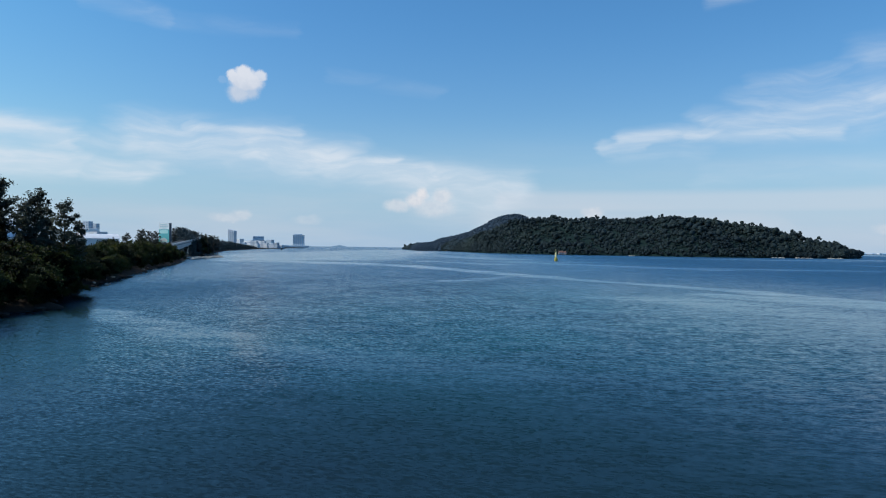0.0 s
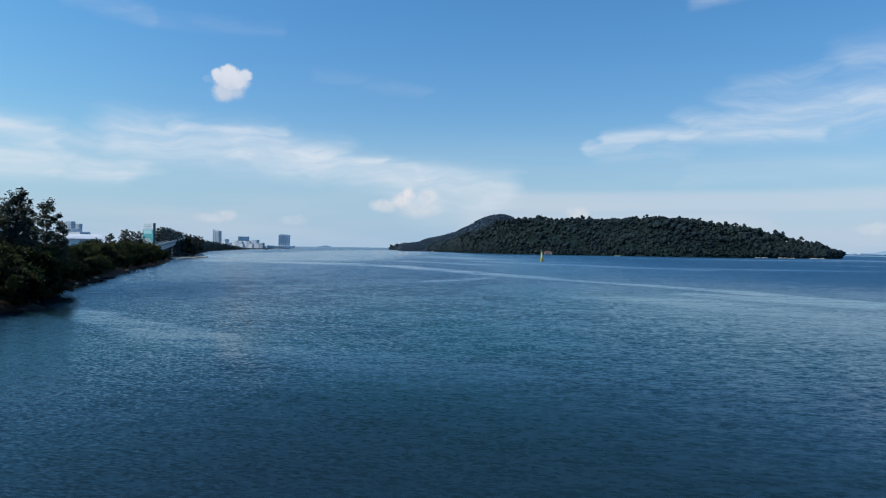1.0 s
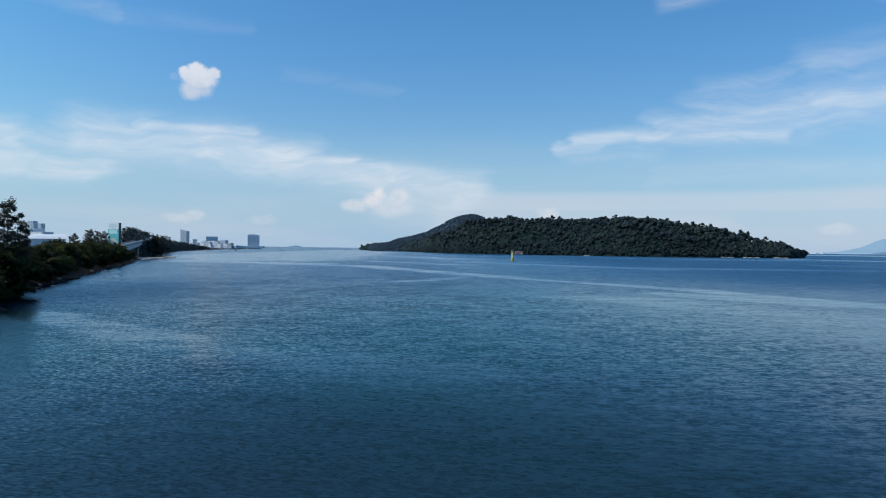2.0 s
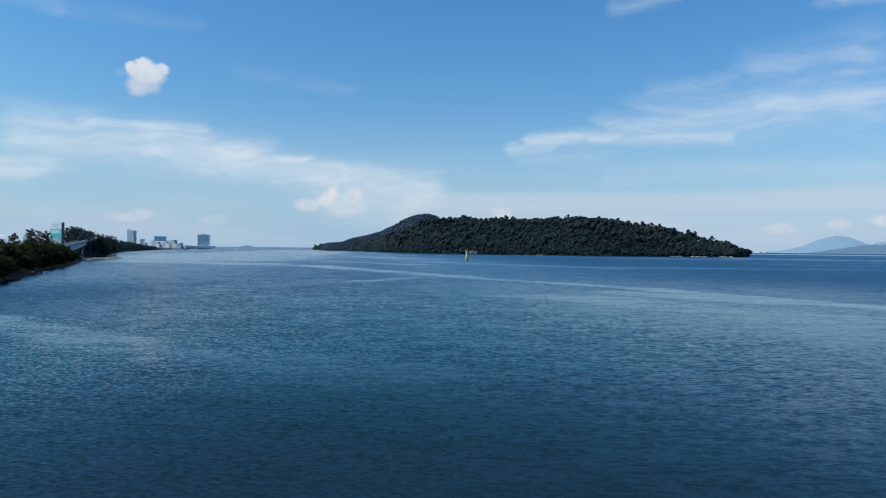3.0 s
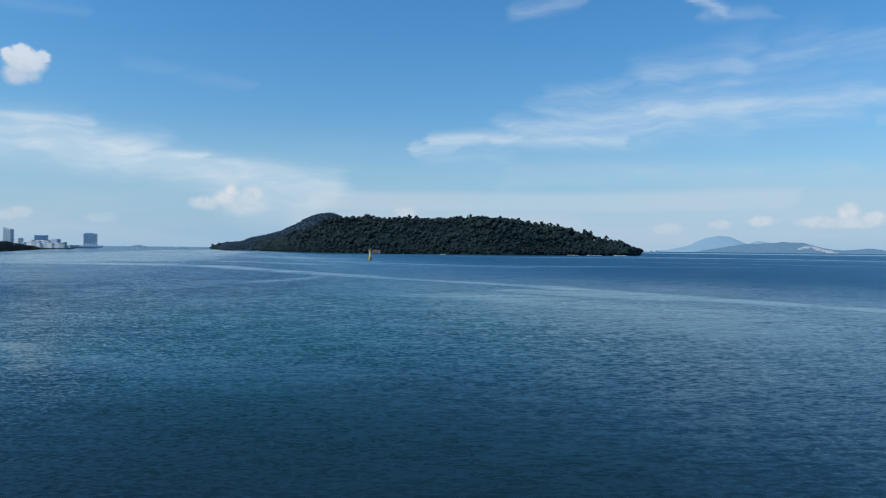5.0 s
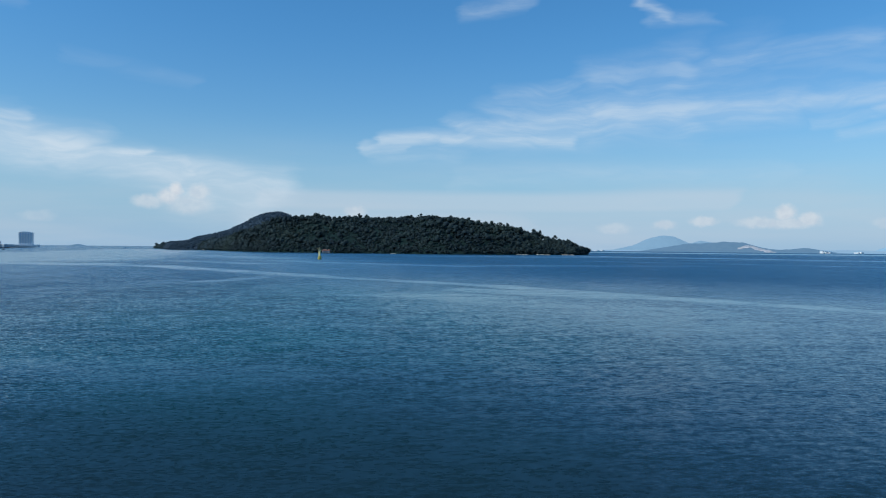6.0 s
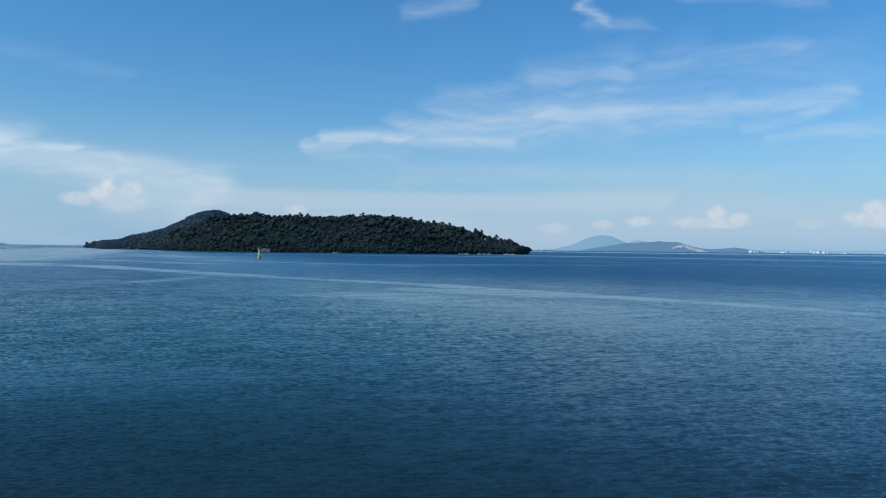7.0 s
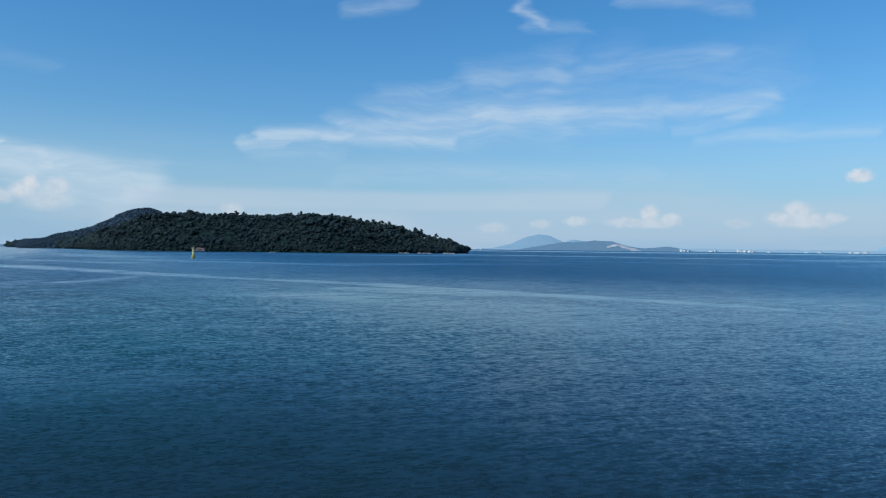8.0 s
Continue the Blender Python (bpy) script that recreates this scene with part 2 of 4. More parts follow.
def sea_surface():
    m, n, geo = material("sea_water")
    p = n.vec("MULTIPLY", geo.outputs["Position"], (1.0, 1.0, 0.0))
    turned = n.add("ShaderNodeMapping", {"Vector": p, "Rotation": (0, 0, radians(14))}).outputs[0]
    turned = n.vec("MULTIPLY", turned, (0.48, 1.0, 1.0))
    ripples = n.noise(turned, 5.6, 3.0, 0.68)
    wavelets = n.noise(turned, 2.1, 2.0, 0.6)
    waves = n.noise(n.vec("ADD", turned, (31.0, 7.0, 0.0)), 0.62, 2.0, 0.55)
    chop = n.noise(turned, 0.22, 2.0, 0.6)
    # slicks: smooth lanes and patches on the water, start, end, half width, strength
    curl = n.vec("MULTIPLY", n.vec("SUBTRACT", n.noise(p, 0.016, 3.0, 0.5, colour=True), (0.5, 0.5, 0.5)), (22.0, 22.0, 0.0))
    q = n.vec("ADD", p, curl)
    near_lanes = [((-65, 127), (-36, 95), 8, 0.85), ((-36, 95), (-18, 79), 9, 0.85), ((-18, 79), (4, 64), 12, 0.6), ((3, 240), (19, 272), 8, 0.7), ((19, 272), (30, 300), 6, 0.45),
             ((-22, 433), (5, 361), 18, 0.8), ((5, 361), (41, 291), 15, 0.8), ((41, 291), (60, 250), 11, 0.65), ((60, 250), (92, 207), 11, 0.7), ((92, 205), (104, 158), 10, 0.8), ((76, 186), (100, 160), 17, 0.8),
             ((104, 158), (118, 129), 9, 0.85), ((118, 129), (131, 105), 7, 0.85), ((131, 105), (134, 70), 6, 0.6), ((39, 174), (56, 166), 9, 0.6), ((56, 168), (70, 140), 22, 0.8), ((70, 142), (84, 112), 24, 0.6), ((76, 112), (72, 84), 24, 0.5)]
    far_lanes = [((-82, 458), (-22, 433), 22, 0.7), ((-150, 505), (-60, 470), 30, 0.85), ((-150, 620), (-90, 1900), 190, 0.80), ((-60, 1000), (60, 700), 60, 0.5), ((60, 560), (160, 420), 22, 0.5), ((-20, 560), (40, 480), 18, 0.6),
             ((70, 120), (150, 90), 50, 0.28), ((28, 52), (70, 34), 30, 0.22),
             ((1339, 2229), (2296, 1221), 450, 0.95), ((575, 996), (883, 469), 60, 0.65), ((360, 600), (565, 300), 20, 0.35)]
    slick = None
    for a, b, wide, strong in near_lanes + far_lanes:
        k = n.math("MULTIPLY", n.capsule(q, a, b, wide * 0.85, 0.45), strong)
        slick = k if slick is None else n.math("MAXIMUM", slick, k)
    bands = n.ramp(n.noise(n.vec("MULTIPLY", p, (0.0016, 0.0065, 1.0)), 1.0, 4.0, 0.6), 0.50, 0.66)
    slick = n.math("MAXIMUM", slick, n.math("MULTIPLY", bands, n.ramp(n.vec("LENGTH", p), 260.0, 520.0, 0.0, 0.6)))
    slick = n.math("MULTIPLY", slick, n.ramp(n.noise(n.vec("MULTIPLY", q, (0.02, 0.10, 1.0)), 1.0, 4.0, 0.6), 0.32, 0.58, 0.45, 1.0))
    gusts = n.ramp(n.noise(p, 0.035, 4.0, 0.6), 0.3, 0.7, 0.8, 1.2)
    px = n.add("ShaderNodeSeparateXYZ", (p,)).outputs[0]
    # less tilt towards positive x, which brightens the reflection there
    side_ease = n.ramp(px, 0.0, 55.0, 1.0, 0.66)
    # wave faces lean to the camera side, steep there, gentle backs, reflecting higher sky
    face = n.math("ADD", n.math("ADD", n.math("MULTIPLY", ripples, 0.38), n.math("MULTIPLY", wavelets, 0.36)), n.math("ADD", n.math("MULTIPLY", waves, 0.17), n.math("MULTIPLY", chop, 0.09)))
    face = n.math("POWER", n.ramp(face, 0.415, 0.64, 0.0, 1.0, smooth=False), 2.0)
    face = n.math("MULTIPLY", n.math("MULTIPLY_ADD", face, 0.46, n.ramp(px, -10.0, 50.0, 0.026, 0.006)), n.math("MULTIPLY", gusts, side_ease))
    calm = n.math("SUBTRACT", 1.0, n.math("MULTIPLY", slick, 0.76))
    face = n.math("MULTIPLY", face, calm)
    # extra tilt darkens the water near the origin, by the shore and far out
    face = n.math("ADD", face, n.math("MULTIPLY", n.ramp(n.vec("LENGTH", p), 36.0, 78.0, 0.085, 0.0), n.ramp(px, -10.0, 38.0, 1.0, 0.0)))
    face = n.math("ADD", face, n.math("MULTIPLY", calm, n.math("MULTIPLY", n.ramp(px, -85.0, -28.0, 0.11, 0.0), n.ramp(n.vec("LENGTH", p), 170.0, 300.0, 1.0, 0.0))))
    far_side = n.math("MULTIPLY", n.ramp(n.vec("LENGTH", p), 90.0, 340.0), n.ramp(px, -130.0, 170.0))
    face = n.math("ADD", face, n.math("MULTIPLY", far_side, n.math("MULTIPLY", calm, n.ramp(px, 60.0, 240.0, 0.068, 0.130))))
    across = n.math("MULTIPLY", n.math("MULTIPLY", n.math("SUBTRACT", n.noise(turned, 4.2, 2.0, 0.6), 0.5), 0.56), calm)
    tilt = n.vec("ADD", n.scale((-0.26, -0.965, 0.0), face), n.scale((0.965, -0.26, 0.0), across))
    normal = n.vec("NORMALIZE", n.vec("ADD", tilt, (0.0, 0.0, 1.0)))
    # greener water round a set stretch, navy elsewhere, bluer with distance
    green_patch = n.math("MULTIPLY", n.math("MULTIPLY", n.capsule(q, (4, 90), (50, 180), 110.0), n.ramp(n.vec("LENGTH", p), 36.0, 95.0, 0.40, 1.0)), n.ramp(n.noise(p, 0.03, 3.0), 0.30, 0.62, 0.45, 1.0))
    body = n.mix(green_patch, n.mix(n.ramp(n.noise(p, 0.012, 3.0), 0.35, 0.65), (0.010, 0.020, 0.030), (0.010, 0.026, 0.038)), (0.007, 0.058, 0.058))
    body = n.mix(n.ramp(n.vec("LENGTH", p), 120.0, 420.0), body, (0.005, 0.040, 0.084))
    rough = n.math("SUBTRACT", 0.14, n.math("MULTIPLY", slick, 0.05))
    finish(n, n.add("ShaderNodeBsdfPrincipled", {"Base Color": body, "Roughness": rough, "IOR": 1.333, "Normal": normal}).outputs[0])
    return m


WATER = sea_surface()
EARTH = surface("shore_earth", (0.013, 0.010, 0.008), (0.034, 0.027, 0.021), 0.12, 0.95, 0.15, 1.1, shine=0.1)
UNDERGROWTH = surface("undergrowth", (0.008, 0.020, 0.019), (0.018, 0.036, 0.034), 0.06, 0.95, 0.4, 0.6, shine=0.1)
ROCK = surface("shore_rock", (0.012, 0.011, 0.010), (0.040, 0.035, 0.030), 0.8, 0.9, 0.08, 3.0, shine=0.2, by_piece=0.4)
PALE_ROCK = surface("pale_rock", (0.24, 0.21, 0.17), (0.48, 0.43, 0.36), 0.5, 0.9, 0.08, 3.0, by_piece=0.4)
BARK = surface("bark", (0.05, 0.04, 0.03), (0.14, 0.11, 0.08), 1.2, 0.95, 0.03, 6.0)
LEAF_TALL = foliage("feathery_leaves", (0.034, 0.050, 0.044), (0.084, 0.106, 0.088), (0.100, 0.118, 0.090), 0.25, 0.30, 12.0)
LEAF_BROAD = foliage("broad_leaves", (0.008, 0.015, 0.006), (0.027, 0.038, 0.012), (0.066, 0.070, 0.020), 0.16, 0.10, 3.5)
LEAF_GREEN = foliage("fresh_leaves", (0.008, 0.016, 0.005), (0.044, 0.066, 0.016), (0.104, 0.112, 0.026), 0.16, 0.10, 3.5)
# distance haze is put into these two leaf colours as a grey-blue tint
LEAF_FAR = foliage("hazed_far_leaves", (0.026, 0.038, 0.040), (0.062, 0.080, 0.078), (0.074, 0.090, 0.078), 0.12, 0.05, 9.0)
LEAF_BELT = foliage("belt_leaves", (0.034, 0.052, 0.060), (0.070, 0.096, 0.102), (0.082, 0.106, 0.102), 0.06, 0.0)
# distance haze mixed into the greens, bluer and paler the farther they stand
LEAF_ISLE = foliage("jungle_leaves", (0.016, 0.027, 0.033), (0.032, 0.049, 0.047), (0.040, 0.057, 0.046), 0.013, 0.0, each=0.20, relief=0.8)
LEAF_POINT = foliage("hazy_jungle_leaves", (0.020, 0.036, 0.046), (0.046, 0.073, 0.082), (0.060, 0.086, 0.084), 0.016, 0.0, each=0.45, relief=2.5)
LEAF_HILL = foliage("hazed_scrub_leaves", (0.034, 0.058, 0.086), (0.062, 0.096, 0.130), (0.078, 0.110, 0.130), 0.02, 0.0, each=0.35, relief=2.5)
PALE_CONCRETE = surface("pale_concrete", (0.42, 0.42, 0.41), (0.56, 0.56, 0.54), 0.3, 0.85, 0.02)
SAND = surface("weathered_wood", (0.22, 0.18, 0.14), (0.36, 0.31, 0.25), 0.25, 0.9, 0.05)
CONCRETE = surface("concrete", (0.17, 0.17, 0.17), (0.28, 0.28, 0.27), 0.3, 0.85, 0.02)
WHITE = surface("white_render", (0.78, 0.79, 0.80), (0.88, 0.88, 0.88), 0.15, 0.7)
# white render dulled in its colour to stand for haze
HAZY = surface("hazed_white", (0.46, 0.50, 0.54), (0.62, 0.65, 0.68), 0.03, 0.8)
# both wall colours carry distance haze; only the near roof is truly blue
GREYWALL = surface("grey_wall", (0.60, 0.65, 0.70), (0.70, 0.74, 0.78), 0.1, 0.7)
BLUEWALL = surface("blue_grey_paint_and_haze", (0.56, 0.66, 0.76), (0.64, 0.73, 0.82), 0.08, 0.5)
# glass paled with haze in its colour; the second is for farther blocks
WINDOW = surface("window_glass", (0.34, 0.42, 0.50), (0.42, 0.50, 0.58), 0.2, 0.3)
PALE_WINDOW = surface("hazed_glass", (0.36, 0.44, 0.53), (0.46, 0.54, 0.62), 0.2, 0.3)
YELLOW = surface("yellow_paint", (0.70, 0.58, 0.24), (0.86, 0.78, 0.46), 0.6, 0.6)
FADED = surface("faded_wall", (0.26, 0.16, 0.15), (0.40, 0.28, 0.26), 0.4, 0.85)
RUST = surface("red_roof", (0.15, 0.075, 0.06), (0.24, 0.12, 0.095), 0.5, 0.8)
TEAL = surface("teal_print", (0.10, 0.46, 0.48), (0.18, 0.60, 0.60), 0.4, 0.5)
FAINT = surface("faint_teal_print", (0.46, 0.64, 0.66), (0.56, 0.72, 0.72), 0.4, 0.5)
PANEL = surface("white_print", (0.74, 0.80, 0.80), (0.86, 0.90, 0.90), 0.3, 0.5)
STEEL = surface("dark_steel", (0.03, 0.06, 0.09), (0.06, 0.10, 0.13), 0.5, 0.5)
# these distant surfaces emit a blue glow that stands in for haze
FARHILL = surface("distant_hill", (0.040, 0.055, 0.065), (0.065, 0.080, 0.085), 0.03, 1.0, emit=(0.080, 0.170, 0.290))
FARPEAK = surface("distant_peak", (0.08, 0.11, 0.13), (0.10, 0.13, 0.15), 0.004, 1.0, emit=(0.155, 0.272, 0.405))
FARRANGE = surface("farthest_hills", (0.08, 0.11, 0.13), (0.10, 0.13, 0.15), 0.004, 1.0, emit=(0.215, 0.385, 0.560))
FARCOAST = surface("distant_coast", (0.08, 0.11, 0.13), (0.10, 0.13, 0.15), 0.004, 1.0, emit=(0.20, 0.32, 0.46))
SCAR = surface("bare_earth", (0.20, 0.18, 0.18), (0.78, 0.66, 0.62), 0.06, 0.95, emit=(0.11, 0.16, 0.22))


# ---------------------------------------------------------------- mesh helpers
def np_mesh(name, verts, faces):
    """A mesh from arrays; faces: an array of quads or of triangles."""
    me = bpy.data.meshes.new(name)
    v, f = np.asarray(verts, dtype=np.float32), np.asarray(faces, dtype=np.int32)
    k = f.shape[1]
    me.vertices.add(len(v))
    me.vertices.foreach_set("co", v.ravel())
    me.loops.add(f.size)
    me.loops.foreach_set("vertex_index", f.ravel())
    me.polygons.add(len(f))
    me.polygons.foreach_set("loop_start", np.arange(0, f.size, k, dtype=np.int32))
    me.polygons.foreach_set("loop_total", np.full(len(f), k, dtype=np.int32))
    me.update(calc_edges=True)
    return me


def link(name, me, mat, parent=None, label="", smooth=False):
    me.materials.append(mat)
    if smooth:
        me.polygons.foreach_set("use_smooth", np.ones(len(me.polygons), dtype=bool))
    ob = new(name, me)
    if parent is not None:
        ob.parent = parent
    return tagged(ob, label)


def part(name, bm, mat, parent=None, label="", smooth=False):
    me = bpy.data.meshes.new(name)
    bm.normal_update()
    bm.to_mesh(me)
    bm.free()
    return link(name, me, mat, parent, label, smooth)


def box(bm, x0, x1, y0, y1, z0, z1, bevel=0.0):
    made = bmesh.ops.create_cube(bm, size=1.0, matrix=Matrix.LocRotScale(((x0 + x1) / 2, (y0 + y1) / 2, (z0 + z1) / 2), None, (x1 - x0, y1 - y0, z1 - z0)))
    if bevel:
        bmesh.ops.bevel(bm, geom=list({e for v in made["verts"] for e in v.link_edges}), offset=bevel, segments=1, affect="EDGES")
    return bm


def boxes(*dims, bevel=0.0):
    bm = bmesh.new()
    for d in dims:
        box(bm, *d, bevel=bevel)
    return bm


def tube(points, radii, sides=7):
    """Arrays of a tapered tube along points."""
    pts = np.asarray(points, float)
    n = len(pts)
    t = np.gradient(pts, axis=0)
    t /= np.linalg.norm(t, axis=1)[:, None] + 1e-9
    ref = np.array([0.31, 0.95, 0.05]) if abs(t[0][2]) > 0.7 else np.array([0, 0, 1.0])
    a = np.cross(t, ref)
    a /= np.linalg.norm(a, axis=1)[:, None] + 1e-9
    b = np.cross(t, a)
    ang = np.linspace(0, 2 * np.pi, sides, endpoint=False)
    v = pts[:, None] + np.asarray(radii)[:, None, None] * (a[:, None] * np.cos(ang)[None, :, None] + b[:, None] * np.sin(ang)[None, :, None])
    i, j = np.meshgrid(np.arange(n - 1), np.arange(sides), indexing="ij")
    q = np.stack([i * sides + j, i * sides + (j + 1) % sides, (i + 1) * sides + (j + 1) % sides, (i + 1) * sides + j], -1).reshape(-1, 4)
    return v.reshape(-1, 3), q


def joined(pieces):
    vs, fs, at = [], [], 0
    for v, f in pieces:
        vs.append(v)
        fs.append(np.asarray(f) + at)
        at += len(v)
    return np.concatenate(vs), np.concatenate(fs)


def fbm(x, y, scale, octaves=4, seed=0.0):
    return noise.fractal(Vector((x * scale + seed, y * scale - seed, seed * 0.7)), 1.0, 2.0, octaves)


def polar(bearing, dist, z=0.0):
    a = radians(bearing)
    return Vector((dist * math.sin(a), dist * math.cos(a), z))


def smooth_line(points, n):
    """n points along a soft curve through the given ones."""
    p = np.asarray(points, float)
    s = np.r_[0, np.cumsum(np.linalg.norm(np.diff(p[:, :2], axis=0), axis=1))]
    u = np.linspace(0, s[-1], n)
    out = np.stack([np.interp(u, s, p[:, k]) for k in range(p.shape[1])], -1)
    for _ in range(max(1, n // 60)):
        out[1:-1] = (out[:-2] + 2 * out[1:-1] + out[2:]) / 4
    return out


# ---------------------------------------------------------------- sea
def swell(x, y, rs):
    """Height of small wind waves that run in towards the shore, at arrays of places."""
    z = np.zeros_like(x)
    for _ in range(14):
        a = radians(-105 + rs.normal(0, 24))
        length = rs.uniform(1.1, 4.5)
        z += 0.0045 * length * np.sin((x * math.cos(a) + y * math.sin(a)) * 2 * np.pi / length + rs.uniform(0, 6.28) + 0.8 * np.sin(x * 0.11 + y * 0.07 * rs.uniform(0.5, 2)))
    return z


def build_sea():
    """One sheet to the horizon, with low waves near the camera."""
    rs = np.random.default_rng(17)
    ring = np.r_[0.0, 12.0, 24.0, np.geomspace(33, 330, 240), np.geomspace(380, 9000, 30)]
    turn = np.radians(np.r_[np.linspace(-48, 76, 360), np.linspace(80, 308, 58)])
    n = len(turn)
    x, y = np.outer(ring, np.sin(turn)), np.outer(ring, np.cos(turn))
    z = swell(x, y, rs) * np.interp(ring, (20, 33, 120, 300), (0.0, 1.0, 1.0, 0.0))[:, None]
    z *= np.interp(np.arange(n), (0, 12, 345, 359), (0.0, 1.0, 1.0, 0.0))[None, :]
    v = np.stack([x, y, z], -1).reshape(-1, 3)
    i, j = np.meshgrid(np.arange(len(ring) - 1), np.arange(n), indexing="ij")
    q = np.stack([i * n + j, (i + 1) * n + j, (i + 1) * n + (j + 1) % n, i * n + (j + 1) % n], -1).reshape(-1, 4)
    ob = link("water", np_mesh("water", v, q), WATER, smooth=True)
    tagged(ob, "rippled blue-green sea with smooth slicks", "sea", kind="structure")


build_sea()

# ---------------------------------------------------------------- mainland
SHORE = [(-40, -700), (-46, 0), (-53, 60), (-57, 88), (-66, 103), (-71.5, 116), (-66.5, 127), (-73, 134), (-79, 143), (-90, 178), (-94, 195), (-109, 246), (-127, 309), (-163, 444), (-186, 520),
         (-205, 590), (-248, 739), (-359, 1169), (-401, 1456), (-453, 1995), (-489, 2560)]
SHORE_Y = np.array([p[1] for p in SHORE], float)
SHORE_X = np.array([p[0] for p in SHORE], float)


def shore_x(y):
    return float(np.interp(y, SHORE_Y, SHORE_X))


def land_z(x, y):
    """Height of the mainland at a place."""
    inland = shore_x(y) + 1.6 * fbm(0, y, 0.07) - x
    if inland < 0:
        return -1.2
    return min(1.6, -0.5 + inland * 0.32) + 0.35 * fbm(x, y, 0.05) + 0.3 * min(1, inland / 60)


def build_land():
    ys = np.r_[np.linspace(-700, 40, 20), np.linspace(48, 340, 150), np.linspace(345, 2560, 150)]
    off = np.r_[-3, -1, 0, 1, 2, 3.5, 5, 7, 10, 15, 25, 50, 120, 400, 1200, 3000]
    v = [(shore_x(y) - o, y, land_z(shore_x(y) - o, y)) for y in ys for o in off]
    k = len(off)
    i, j = np.meshgrid(np.arange(len(ys) - 1), np.arange(k - 1), indexing="ij")
    q = np.stack([i * k + j, (i + 1) * k + j, (i + 1) * k + j + 1, i * k + j + 1], -1).reshape(-1, 4)
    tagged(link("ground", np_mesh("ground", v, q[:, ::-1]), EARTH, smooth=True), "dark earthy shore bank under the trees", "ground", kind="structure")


build_land()

# ---------------------------------------------------------------- trees
def cards(centres, size, lean, rs, slim=0.5):
    """Leaf blades round the centres: one bent diamond each."""
    n = len(centres)
    a = rs.normal(size=(n, 3))
    a[:, 2] -= lean
    a /= np.linalg.norm(a, axis=1)[:, None]
    b = np.cross(a, rs.normal(size=(n, 3)))
    b /= np.linalg.norm(b, axis=1)[:, None] + 1e-9
    s = size * rs.uniform(0.6, 1.35, (n, 1))
    v = np.stack([centres + a * s, centres + b * s * slim, centres - a * s * 0.8, centres - b * s * slim], 1).reshape(-1, 3)
    return v, np.arange(4 * n).reshape(-1, 4)


def tree(name, height, spread, bare, limbs, leaves, size, leaf_mat, seed, lean=0.4, slim=0.5, tuft=0.16, label="", category="tree", group="", layered=0.75):
    """A tree: trunk with limbs, and a broken crown of leaf blades in tufts along the limbs."""
    rs = np.random.default_rng(seed)
    top = np.array([rs.normal(0, 0.04), rs.normal(0, 0.04), 0.93]) * height
    ts = np.linspace(0, 1, 8)
    trunk = np.stack([top * t + np.array([math.sin(t * 5 + seed), math.cos(t * 4 + seed), 0]) * height * 0.012 * t for t in ts])
    wood = [tube(trunk, height * 0.016 * (1.08 - ts), 8)]
    tufts = []
    for k in range(limbs):
        f = bare + (0.98 - bare) * (k + rs.uniform(0, 0.9)) / limbs
        base = np.array([np.interp(f, ts, trunk[:, c]) for c in range(3)])
        turn = k * 2.4 + rs.uniform(-0.5, 0.5)
        reach = spread * (1.15 - 0.75 * ((f - bare) / (1 - bare)) ** 1.5) * rs.uniform(0.6, 1.1)
        rise = rs.uniform(0.25, 0.8)
        us = np.linspace(0, 1, 5)
        limb = base + np.stack([np.cos(turn) * reach * us, np.sin(turn) * reach * us, reach * (rise * us - 0.25 * us ** 2)], -1)
        limb += rs.normal(0, reach * 0.03, limb.shape) * us[:, None]
        wood.append(tube(limb, height * 0.0058 * (1.1 - us), 5))
        for u in rs.uniform(0.35, 1.05, rs.integers(4, 8)):
            tufts.append(base + (limb[-1] - base) * u + rs.normal(0, spread * 0.10, 3))
    tufts.append(trunk[-1])
    tufts = np.array(tufts)
    pick = rs.integers(0, len(tufts), leaves)
    centres = tufts[pick] + rs.normal(0, 1, (leaves, 3)) * spread * tuft * np.array([1, 1, layered]) * rs.uniform(0.5, 1.2, (len(tufts), 1))[pick]
    centres[:, 2] = np.maximum(centres[:, 2], 0.25)
    root = tagged(new(name), label, category, group)
    link("trunk", np_mesh("trunk", *joined(wood)), BARK, root, smooth=True)
    link("crown", np_mesh("crown", *cards(centres, size, lean, rs, slim)), leaf_mat, root)
    return root


def put(ob, x, y, s, turn):
    made = copy_thing(ob, Matrix.Identity(4))
    made.location = (x, y, max(land_z(x, y), 0.1) - 0.25)
    made.rotation_euler = (0, 0, turn)
    made.scale = (s, s, s)
    return made


def move(ob, x, y, s=1.0, turn=0.0):
    ob.location = (x, y, max(land_z(x, y), 0.1) - 0.25)
    ob.rotation_euler = (0, 0, turn)
    ob.scale = (s, s, s)
    return ob


